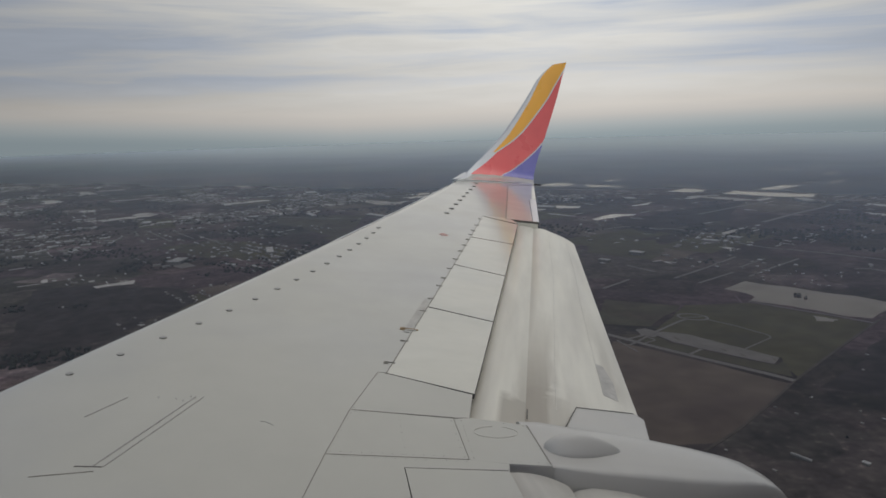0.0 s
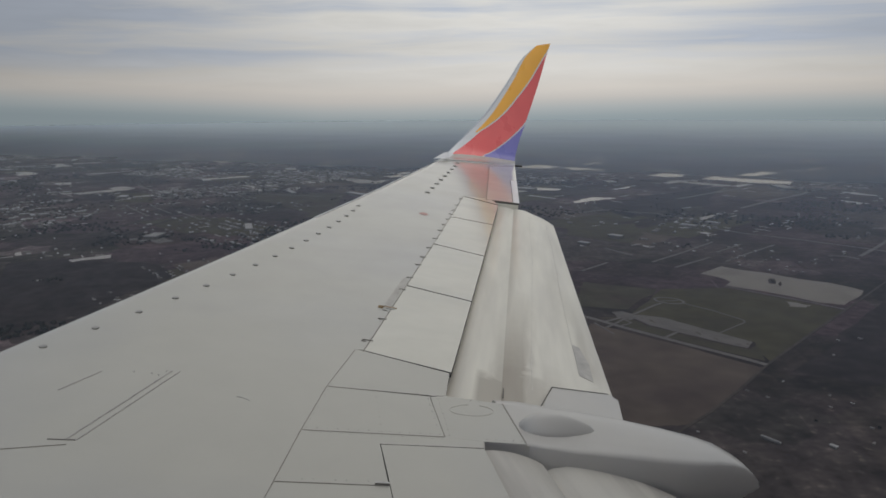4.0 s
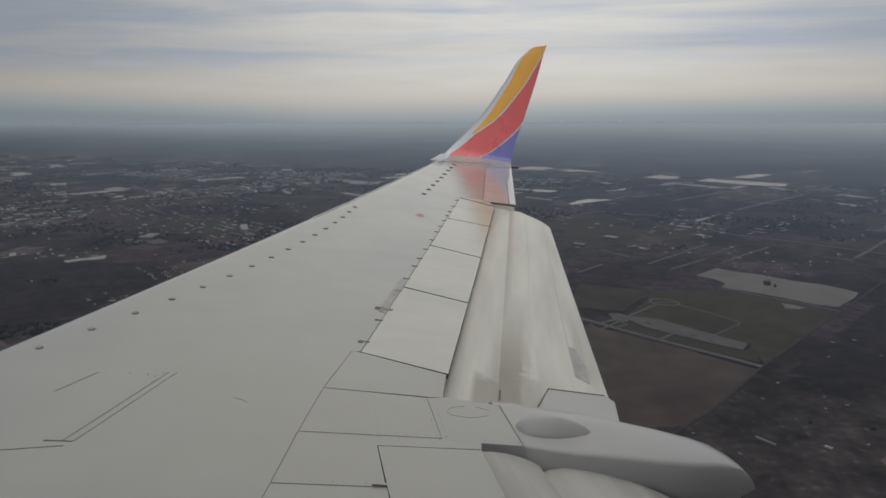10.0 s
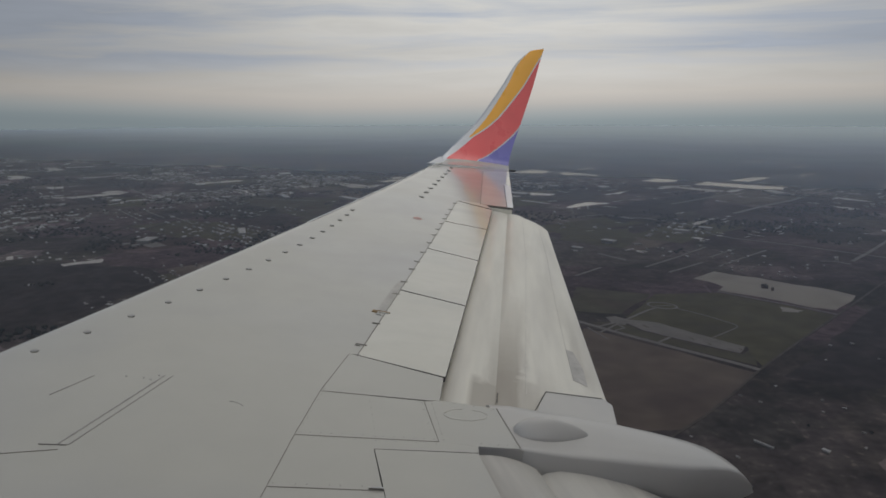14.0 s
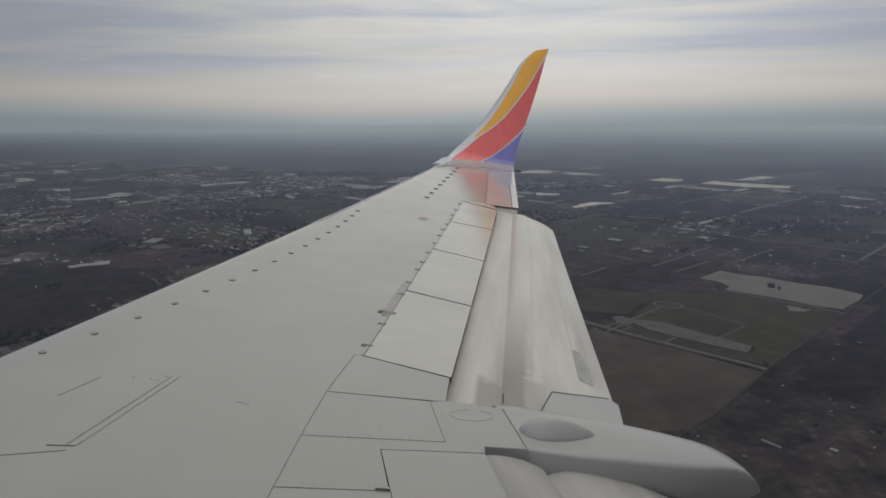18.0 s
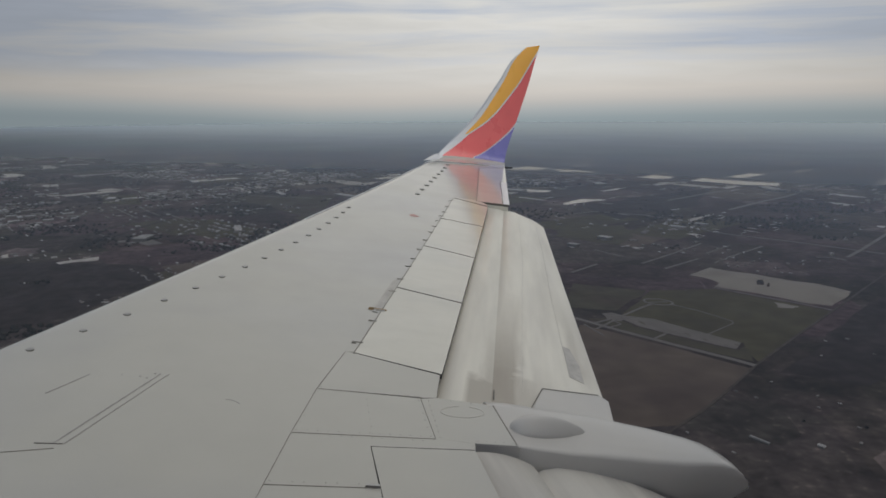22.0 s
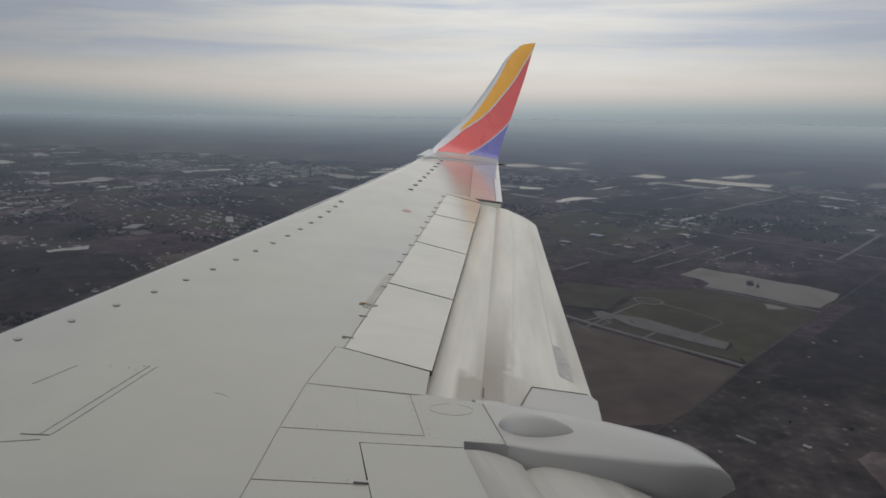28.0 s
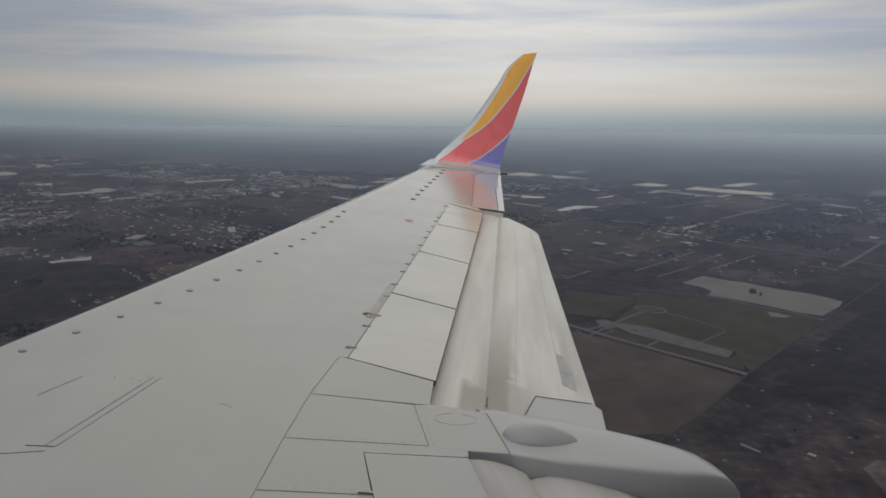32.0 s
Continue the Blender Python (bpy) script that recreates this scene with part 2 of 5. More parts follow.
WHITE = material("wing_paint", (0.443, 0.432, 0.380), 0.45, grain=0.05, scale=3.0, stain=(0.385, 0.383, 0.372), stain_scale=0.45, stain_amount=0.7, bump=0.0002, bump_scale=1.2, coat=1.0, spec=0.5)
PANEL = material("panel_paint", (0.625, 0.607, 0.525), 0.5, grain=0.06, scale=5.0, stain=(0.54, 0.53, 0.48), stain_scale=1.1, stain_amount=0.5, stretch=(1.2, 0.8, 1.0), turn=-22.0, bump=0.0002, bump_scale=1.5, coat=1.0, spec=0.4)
FLAP_WEAR = dict(grain=0.08, scale=5.0, stain=(0.57, 0.545, 0.49), stain_scale=1.6, stain_amount=0.6, bump=0.0003, bump_scale=2.0, coat=0.25, stretch=(0.22, 2.4, 1.0), turn=-20.5, spec=0.3)
# dirt streaks, plus a base darkened for the fuselage's shade on the inboard flap
FLAP_STREAKED_SHADE = material("streaked_shaded_flap_paint", (0.545, 0.525, 0.475), 0.5, grain=0.08, scale=5.0, stain=(0.41, 0.39, 0.36), stain_scale=1.5, stain_amount=0.85, bump=0.0003, bump_scale=2.0, coat=0.3, stretch=(0.35, 3.2, 1.0), turn=1.0, spec=0.3)
FLAP_FORE = material("smudged_lip_shaded_flap_paint", (0.74, 0.715, 0.627), 0.45, soot="fore", **FLAP_WEAR)
FLAP_AFT = material("stained_flap_paint", (0.74, 0.715, 0.627), 0.45, soot="aft", **FLAP_WEAR)
FAIRING = material("fairing_paint", (0.485, 0.471, 0.440), 0.4, grain=0.05, scale=3.0, stain=(0.425, 0.422, 0.415), stain_scale=1.3, stain_amount=0.6, coat=0.5)
# near-black colour for panel joints and for the shade under the spoilers
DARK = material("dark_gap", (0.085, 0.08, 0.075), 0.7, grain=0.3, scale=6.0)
SEAM = material("sealant_line", (0.13, 0.122, 0.11), 0.7, grain=0.4, scale=25.0)
METAL = material("bare_metal", (0.48, 0.48, 0.46), 0.5, 0.3, grain=0.2, scale=40.0)
RUST = material("rusty_brass", (0.32, 0.21, 0.09), 0.5, 0.5, grain=0.35, scale=30.0)
YELLOW = material("yellow_paint", (1.0, 0.49, 0.06), 0.3, grain=0.05, scale=3.0, coat=0.3)
RED = material("red_paint", (0.86, 0.14, 0.14), 0.3, grain=0.06, scale=3.0, coat=0.3)
BLUE = material("blue_paint", (0.20, 0.195, 0.53), 0.3, grain=0.06, scale=3.0, coat=0.3)
SILVER = material("pale_grey_paint", (0.72, 0.73, 0.745), 0.3, grain=0.04, scale=3.0, coat=0.3)
# pale grey darkened for the shade on the winglet's leading edge
EDGE_SHADE = material("shaded_grey_edge", (0.53, 0.55, 0.585), 0.4, grain=0.06, scale=3.0, coat=0.2)
STRIP = material("weathered_strip", (0.46, 0.44, 0.40), 0.6, grain=0.25, scale=9.0, coat=0.5)
JOINT = material("grey_joint_sealant", (0.24, 0.225, 0.20), 0.7, grain=0.3, scale=25.0)
FADED_RED = material("faded_red_mark", (0.54, 0.33, 0.30), 0.6, grain=0.2, scale=30.0)
LINE = material("faint_grey_line", (0.36, 0.352, 0.325), 0.5, grain=0.3, scale=18.0, coat=0.6)
FAINT_MARK = material("faint_oval_mark", (0.52, 0.503, 0.443), 0.5, grain=0.3, scale=18.0, coat=0.6)
RIVET = material("worn_rivet", (0.34, 0.325, 0.295), 0.6, grain=0.3, scale=25.0)
BLACK = material("black_rubber", (0.02, 0.02, 0.02), 0.6)
HULL = material("dark_blue_hull_paint", (0.04, 0.055, 0.21), 0.35, grain=0.05, coat=0.3)
LINING = material("cabin_lining", (0.55, 0.54, 0.51), 0.6, grain=0.05)

WALLS = material("rendered_wall", (0.128, 0.12, 0.109), 0.8, vary=0.3, grain=0.2, scale=0.8, spec=0.06)
ROOFS = material("shingle_roof", (0.16, 0.148, 0.143), 0.85, vary=0.55, grain=0.25, scale=0.9, spec=0.06)
PALE_ROOF = material("pale_metal_roof", (0.25, 0.245, 0.24), 0.55, vary=0.3, grain=0.15, scale=0.4)
ASPHALT = material("worn_asphalt", (0.0638, 0.0585, 0.0555), 0.85, grain=0.2, scale=0.05, spec=0.06)
CONCRETE = material("pale_concrete", (0.128, 0.117, 0.109), 0.85, grain=0.2, scale=0.05, spec=0.06)
TRACK = material("dusty_track", (0.0294, 0.0259, 0.0238), 0.9, grain=0.2, scale=0.05, spec=0.06)
WATER = material("muddy_water", (0.165, 0.15, 0.132), 0.7, spec=0.25, stain=(0.117, 0.106, 0.09), stain_scale=0.02, stain_amount=0.8, bump=0.02, bump_scale=0.5)
# near-white base colour carries the sky reflected in the far ponds
FAR_WATER = material("sky_pale_water", (0.78, 0.75, 0.70), 0.12, spec=0.5, stain=(0.60, 0.56, 0.51), stain_scale=0.01, stain_amount=0.8)
BARE = material("bare_pale_earth", (0.40, 0.38, 0.355), 0.9, grain=0.25, scale=0.03, stain=(0.28, 0.26, 0.24), stain_scale=0.012, stain_amount=0.8, spec=0.06)
BROWN = material("ploughed_earth", (0.098, 0.077, 0.063), 0.95, grain=0.3, scale=0.03, stain=(0.066, 0.05, 0.044), stain_scale=0.01, stain_amount=0.8, spec=0.06)
GREEN = material("mown_grass", (0.066, 0.059, 0.034), 0.95, grain=0.3, scale=0.04, stain=(0.046, 0.040, 0.026), stain_scale=0.012, stain_amount=0.8, spec=0.06)
PATHWAY = material("worn_pale_gravel", (0.14, 0.128, 0.119), 0.9, grain=0.3, scale=0.05, spec=0.06)
DUST = material("dusty_lane", (0.066, 0.056, 0.049), 0.9, grain=0.4, scale=0.08, spec=0.06)
SCRUB = material("dark_scrub", (0.031, 0.0255, 0.024), 0.95, grain=0.45, scale=0.06, stain=(0.046, 0.037, 0.035), stain_scale=0.02, stain_amount=0.8, spec=0.06)
GRASSY = material("rough_grass", (0.062, 0.055, 0.036), 0.95, grain=0.35, scale=0.04, stain=(0.058, 0.042, 0.034), stain_scale=0.012, stain_amount=0.8, spec=0.06)
LEAVES = material("tree_leaves", (0.029, 0.029, 0.024), 0.9, grain=0.4, scale=0.3, spec=0.06)
BARK = material("tree_bark", (0.10, 0.08, 0.06), 0.95, grain=0.3, scale=5.0)


def ground_material():
    """Dark winter farmland: a patchwork of plots, mottled at two finer scales."""
    mat = bpy.data.materials.new("farmland")
    mat.use_nodes = True
    nt = mat.node_tree
    N, L = nt.nodes.new, nt.links.new
    b = nt.nodes["Principled BSDF"]
    b.inputs["Roughness"].default_value, b.inputs["Specular IOR Level"].default_value = 1.0, 0.1
    co = N("ShaderNodeTexCoord")
    mp = N("ShaderNodeMapping")
    mp.inputs["Rotation"].default_value = (0, 0, radians(24))
    L(co.outputs["Object"], mp.inputs[0])

    def vor(scale, kind="F1"):
        v = N("ShaderNodeTexVoronoi")
        v.distance, v.feature = "CHEBYCHEV", kind
        v.inputs["Scale"].default_value = scale
        L(mp.outputs[0], v.inputs["Vector"])
        return v

    def noisy(s, d=6.0):
        n = N("ShaderNodeTexNoise")
        n.inputs["Scale"].default_value, n.inputs["Detail"].default_value = s, d
        L(mp.outputs[0], n.inputs["Vector"])
        return n.outputs[0]

    def ramp(fac, stops):
        r = N("ShaderNodeValToRGB")
        e = r.color_ramp.elements
        while len(e) < len(stops):
            e.new(0.5)
        for q, (at, colour) in zip(e, stops):
            q.position, q.color = at, (*colour, 1)
        L(fac, r.inputs[0])
        return r.outputs[0]

    def mix(fac, a, c, blend="MIX"):
        n = N("ShaderNodeMix")
        n.data_type, n.blend_type = "RGBA", blend
        if isinstance(fac, float):
            n.inputs[0].default_value = fac
        else:
            L(fac, n.inputs[0])
        L(a, n.inputs[6]), L(c, n.inputs[7])
        return n.outputs[2]

    sep = N("ShaderNodeSeparateColor")
    L(vor(0.0042).outputs["Color"], sep.inputs[0])
    plots = ramp(sep.outputs[0], [(0.0, (0.084, 0.059, 0.059)), (0.3, (0.055, 0.056, 0.040)), (0.55, (0.104, 0.074, 0.072)), (0.8, (0.070, 0.075, 0.047)), (1.0, (0.132, 0.093, 0.087))])
    sep2 = N("ShaderNodeSeparateColor")
    L(vor(0.013).outputs["Color"], sep2.inputs[0])
    small = ramp(sep2.outputs[0], [(0.0, (0.038, 0.034, 0.038)), (0.6, (0.066, 0.053, 0.058)), (0.9, (0.095, 0.077, 0.084)), (1.0, (0.265, 0.217, 0.233))])
    colour = mix(0.45, plots, small)
    woods = ramp(noisy(0.0035), [(0.48, (1, 1, 1)), (0.56, (0.55, 0.57, 0.5))])
    colour = mix(1.0, colour, woods, "MULTIPLY")
    grit = ramp(noisy(0.035), [(0.3, (0.46, 0.41, 0.44)), (0.7, (1.06, 0.97, 1.0))])
    colour = mix(1.0, colour, grit, "MULTIPLY")
    fleck = ramp(noisy(0.11, 4.0), [(0.35, (0.75, 0.75, 0.75)), (0.62, (1.1, 1.1, 1.08)), (0.70, (1.9, 1.85, 1.75))])
    colour = mix(1.0, colour, fleck, "MULTIPLY")
    L(colour, b.inputs["Base Color"])
    return mat


LAND = ground_material()


def haze_sheet_material(reach):
    """Haze painted on a daylit sheet: clear below the aircraft, denser with distance, slightly uneven."""
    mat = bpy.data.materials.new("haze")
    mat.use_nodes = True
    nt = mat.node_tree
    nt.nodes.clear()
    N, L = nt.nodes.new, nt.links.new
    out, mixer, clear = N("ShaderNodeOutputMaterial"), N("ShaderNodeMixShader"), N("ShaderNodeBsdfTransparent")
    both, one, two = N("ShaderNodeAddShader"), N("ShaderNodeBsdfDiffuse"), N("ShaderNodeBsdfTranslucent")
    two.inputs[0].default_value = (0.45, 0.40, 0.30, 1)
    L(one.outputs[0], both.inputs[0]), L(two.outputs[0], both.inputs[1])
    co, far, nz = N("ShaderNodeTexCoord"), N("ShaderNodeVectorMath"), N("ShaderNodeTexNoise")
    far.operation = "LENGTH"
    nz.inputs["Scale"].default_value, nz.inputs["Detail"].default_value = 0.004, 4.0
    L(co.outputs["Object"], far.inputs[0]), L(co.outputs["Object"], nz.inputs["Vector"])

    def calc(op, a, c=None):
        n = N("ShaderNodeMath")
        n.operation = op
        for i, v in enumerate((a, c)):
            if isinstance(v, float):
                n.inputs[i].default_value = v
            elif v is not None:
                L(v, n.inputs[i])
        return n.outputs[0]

    # painted tint: thin air blue, the thick far haze grey
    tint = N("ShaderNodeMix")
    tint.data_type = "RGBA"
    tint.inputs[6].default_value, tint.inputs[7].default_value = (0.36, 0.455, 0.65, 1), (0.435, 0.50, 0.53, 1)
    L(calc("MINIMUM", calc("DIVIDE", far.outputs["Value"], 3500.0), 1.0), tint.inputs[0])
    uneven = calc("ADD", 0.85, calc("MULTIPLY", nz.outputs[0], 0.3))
    # sheet also painted thinner and duller ahead, away from the sky's glow
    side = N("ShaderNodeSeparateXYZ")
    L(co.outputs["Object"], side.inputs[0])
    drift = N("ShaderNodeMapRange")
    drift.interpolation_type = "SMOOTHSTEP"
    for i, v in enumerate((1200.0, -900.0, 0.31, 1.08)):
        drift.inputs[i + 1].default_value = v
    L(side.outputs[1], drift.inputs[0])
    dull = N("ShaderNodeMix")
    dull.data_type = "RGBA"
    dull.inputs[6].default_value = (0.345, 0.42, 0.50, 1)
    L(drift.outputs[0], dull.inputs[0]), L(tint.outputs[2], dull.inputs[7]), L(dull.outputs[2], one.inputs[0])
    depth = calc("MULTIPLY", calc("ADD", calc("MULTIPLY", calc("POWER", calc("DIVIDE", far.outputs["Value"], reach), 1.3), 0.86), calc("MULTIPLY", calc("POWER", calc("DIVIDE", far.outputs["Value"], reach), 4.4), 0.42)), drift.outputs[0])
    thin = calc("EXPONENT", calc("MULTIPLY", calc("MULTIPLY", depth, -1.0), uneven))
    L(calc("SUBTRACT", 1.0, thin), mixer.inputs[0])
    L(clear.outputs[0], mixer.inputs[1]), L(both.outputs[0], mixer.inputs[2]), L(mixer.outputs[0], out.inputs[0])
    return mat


FAR_LAND = material("far_land", (0.045, 0.045, 0.042), 1.0, grain=0.4, scale=1.0, stain=(0.19, 0.185, 0.18), stain_scale=1.0, stain_amount=0.6, stretch=(0.004, 0.004, 0.12), spec=0.0)


# ---- helpers of this scene ----
def finish(ob, bm, mat, smooth=False):
    bmesh.ops.recalc_face_normals(bm, faces=bm.faces)
    bm.to_mesh(ob.data)
    bm.free()
    ob.data.materials.append(mat)
    if smooth:
        for f in ob.data.polygons:
            f.use_smooth = True
    return ob


def part(name, bm, mat, parent, label="", smooth=False):
    ob = new(name, bpy.data.meshes.new(name))
    finish(ob, bm, mat, smooth)
    ob.parent = parent
    if label:
        ob["label"] = label
    return ob


def thing(name, bm, mat, label, category, kind="", group="", smooth=False):
    ob = new(name, bpy.data.meshes.new(name))
    finish(ob, bm, mat, smooth)
    return tagged(ob, label, category, group, kind)


def box(bm, lo, hi):
    v = [bm.verts.new((x, y, z)) for x in (lo[0], hi[0]) for y in (lo[1], hi[1]) for z in (lo[2], hi[2])]
    for f in ((0, 1, 3, 2), (4, 6, 7, 5), (0, 4, 5, 1), (2, 3, 7, 6), (0, 2, 6, 4), (1, 5, 7, 3)):
        bm.faces.new([v[i] for i in f])
    return v


def loft(bm, rings, closed=True, caps=True):
    """Skin between rings of equal length."""
    rows = [[bm.verts.new(p) for p in ring] for ring in rings]
    n = len(rows[0])
    for a, b in zip(rows, rows[1:]):
        for i in range(n if closed else n - 1):
            j = (i + 1) % n
            bm.faces.new((a[i], a[j], b[j], b[i]))
    if caps and closed:
        bm.faces.new(rows[0][::-1])
        bm.faces.new(rows[-1])
    return rows


# ---- the aircraft ----
AIR = pose(-1.7459, 0.0118, 260.1197, 5.4448, 3.9217, -0.3882)
airliner = tagged(new("airliner"), "white airliner wing with lowered flaps and a multicoloured winglet", "airplane")
airliner.matrix_world = AIR


def deck(x, y):
    """Height of the wing's upper skin."""
    return -1.8595 + 0.12949 * (x - 1.75) + 0.02981 * y + 0.00142 * (x - 1.75) ** 2


def plate(name, outline, mat, parent=airliner, label="", thick=0.03, drop=0.0, inset=0.008, step=0.8, edge=None):
    """A flush skin panel: its outline shrunk by the width of its joint, laid on the wing and given thickness."""
    bm = bmesh.new()
    f = bm.faces.new([bm.verts.new((x, y, 0)) for x, y in outline])
    if inset:
        r = bmesh.ops.inset_region(bm, faces=[f], thickness=inset, use_even_offset=True)
        bmesh.ops.delete(bm, geom=r["faces"], context="FACES")
    lo, hi = min(p[0] for p in outline), max(p[0] for p in outline)
    for i in range(1, int((hi - lo) / step) + 1):
        bmesh.ops.bisect_plane(bm, geom=bm.verts[:] + bm.edges[:] + bm.faces[:], plane_co=(lo + i * step, 0, 0), plane_no=(1, 0, 0))
    top = bm.faces[:]
    low = bmesh.ops.extrude_face_region(bm, geom=top)
    under = {v for v in low["geom"] if isinstance(v, bmesh.types.BMVert)}
    for v in bm.verts:
        d = drop(v.co.x, v.co.y) if callable(drop) else drop
        v.co.z = deck(v.co.x, v.co.y) - d - (thick if v in under else 0)
    bm.normal_update()
    for f in bm.faces:
        f.material_index = 0 if all(v not in under for v in f.verts) else 1
    ob = part(name, bm, mat, parent, label)
    ob.data.materials.append(edge or (DARK if thick > 0.01 else mat))
    return ob


def le_y(x):
    return 1.297 - 0.5215 * (x - 6.56)


def hinge_y(x):
    return -0.87 - 0.4082 * (x - 6.59)


def lip_y(x):
    return -1.39 - 0.3993 * (x - 6.26)


def aileron_y(x):
    return -3.76 - 0.3454 * (x - 12.73)


def te_y(x):
    return -4.28 - 0.351 * (x - 12.66)


def skin_end(x):
    if x <= 5.04:
        return -0.22 - 0.34 * (x - 5.04)
    for (a, ya), (b, yb) in (((5.04, -0.22), (5.52, -0.38)), ((5.52, -0.38), (6.05, -0.57)), ((6.05, -0.57), (6.63, -0.83))):
        if x <= b:
            return ya + (yb - ya) * (x - a) / (b - a)
    if x < 12.855:
        return hinge_y(x)
    return aileron_y(x) if x < 16.33 else te_y(x)


def wing_skin():
    bm = bmesh.new()
    xs = sorted([0.7 + 0.4 * i for i in range(41)] + [5.04, 5.52, 6.05, 6.63, 6.632, 12.85, 12.86, 16.32, 16.34, 16.9])
    xs = [x for x in xs if x <= 16.9]
    rings = []
    for x in xs:
        front, back, ring = le_y(x), skin_end(x), []
        a, b = 0.4, 0.12
        for k in range(13):
            u = 1 - (k / 12) ** 1.7
            y = front - a * (1 - u)
            ring.append((x, y, deck(x, y) - b * (1 - math.sqrt(max(0, 1 - u ** 5)))))
        for k in range(1, 9):
            y = front - a + (back - front + a) * k / 8
            ring.append((x, y, deck(x, y)))
        deep = 0.16 if x < 12.86 else 0.08
        ring.append((x, back, deck(x, back) - deep))
        ring.append((x, (front + back) / 2, deck(x, back) - deep - 0.25 * (1 - x / 22)))
        ring.append((x, front - 0.2, deck(x, front) - b - 0.1))
        rings.append(ring)
    loft(bm, rings)
    ob = part("wing_skin", bm, WHITE, airliner, "smooth white painted upper wing skin", smooth=True)
    ob.data.set_sharp_from_angle(angle=radians(40))
    return ob


SKIN = wing_skin()

# spoilers and the bay beneath them
FRONTS = [12.84, 11.28, 9.75, 8.15, 6.59]
BACKS = [12.37, 10.98, 9.36, 7.79, 6.26]
for i in range(4):
    a, b, c, d = FRONTS[i], FRONTS[i + 1], BACKS[i + 1], BACKS[i]
    gap = 0.005
    e = 0.030 if i == 3 else 0.012
    a, b, c, d = a - 0.012, b + e, c + e, d - 0.012
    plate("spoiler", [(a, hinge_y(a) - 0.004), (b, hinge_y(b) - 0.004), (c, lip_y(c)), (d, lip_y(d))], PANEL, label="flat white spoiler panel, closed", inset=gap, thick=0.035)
# the bay's shade is a dark-coloured sheet below the panels
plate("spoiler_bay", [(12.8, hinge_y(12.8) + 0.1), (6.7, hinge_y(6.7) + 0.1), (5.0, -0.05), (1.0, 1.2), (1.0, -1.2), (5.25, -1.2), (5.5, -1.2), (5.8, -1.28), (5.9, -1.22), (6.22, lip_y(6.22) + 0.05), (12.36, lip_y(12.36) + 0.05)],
      DARK, label="dark-coloured sheet under the panels, standing for the bay's shade", inset=0, thick=0.08, drop=0.036)
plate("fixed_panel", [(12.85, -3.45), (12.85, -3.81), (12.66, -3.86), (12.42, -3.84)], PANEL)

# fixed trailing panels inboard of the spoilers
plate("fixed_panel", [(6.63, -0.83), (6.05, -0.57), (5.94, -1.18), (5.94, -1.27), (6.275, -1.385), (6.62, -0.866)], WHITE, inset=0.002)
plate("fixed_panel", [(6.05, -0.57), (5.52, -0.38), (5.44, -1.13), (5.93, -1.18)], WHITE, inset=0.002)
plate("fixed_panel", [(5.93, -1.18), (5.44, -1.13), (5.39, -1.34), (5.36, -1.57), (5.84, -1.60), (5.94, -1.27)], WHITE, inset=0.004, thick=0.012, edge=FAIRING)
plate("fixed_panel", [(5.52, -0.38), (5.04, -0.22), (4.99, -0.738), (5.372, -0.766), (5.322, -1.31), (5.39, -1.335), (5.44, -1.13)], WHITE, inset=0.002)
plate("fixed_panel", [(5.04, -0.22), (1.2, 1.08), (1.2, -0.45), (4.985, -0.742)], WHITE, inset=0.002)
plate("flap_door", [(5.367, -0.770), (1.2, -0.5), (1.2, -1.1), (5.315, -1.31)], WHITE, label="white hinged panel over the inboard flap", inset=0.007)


# outboard flap: fore segment, main segment
def strip(name, front, back, x0, x1, mat, drop0, drop1, hump, thick, label, parent=airliner, n=14, round_out=0.0, lead=0.0, height=None):
    """A curved spanwise surface between two lines of the plan; drop0/drop1: how far it lies under the wing skin; hump: its rise between."""
    bm = bmesh.new()
    rings = []
    m = 34
    for i in range(m + 1):
        x = x0 + (x1 - x0) * i / m
        f, b = front(x), back(x)
        e = max(0.0, (x - (x1 - 0.5)) / 0.5)
        b = b + (f - b) * round_out * e ** 3
        up, lo = [], []
        for k in range(n + 1):
            s = k / n
            y = f + (b - f) * s
            z = deck(x, y) - (drop0 + (drop1 - drop0) * s ** 1.3) + hump * math.sin(math.pi * min(1, s * 1.0)) ** 0.8
            z -= lead * max(0.0, 1 - s / 0.18) ** 2
            if height:
                z = height(x, y)
            up.append((x, y, z))
            lo.append((x, y, z - 0.004 - thick * math.sin(math.pi * (0.08 + 0.9 * (1 - s))) ** 0.7))
        rings.append(up + lo[::-1])
    loft(bm, rings)
    ob = part(name, bm, mat, parent, label, smooth=True)
    ob.data.set_sharp_from_angle(angle=radians(35))
    return ob


def crease_y(x):
    return -1.67 - 0.382 * (x - 6.06)


def flap_te(x):
    return -2.70 - 0.351 * (x - 6.54)


strip("fore_flap", lambda x: lip_y(x) + 0.12, crease_y, 5.90, 12.64, FLAP_FORE, 0.10, 0.10, 0.030, 0.08, "white fore segment of the lowered flap, streaked with grime and painted lip shade", lead=0.05)
MAIN_FLAP = strip("main_flap", lambda x: crease_y(x) + 0.02, flap_te, 5.90, 12.64, FLAP_AFT, 0.106, 0.22, 0.045, 0.10, "white main segment of the lowered flap with brown stains", round_out=0.35)


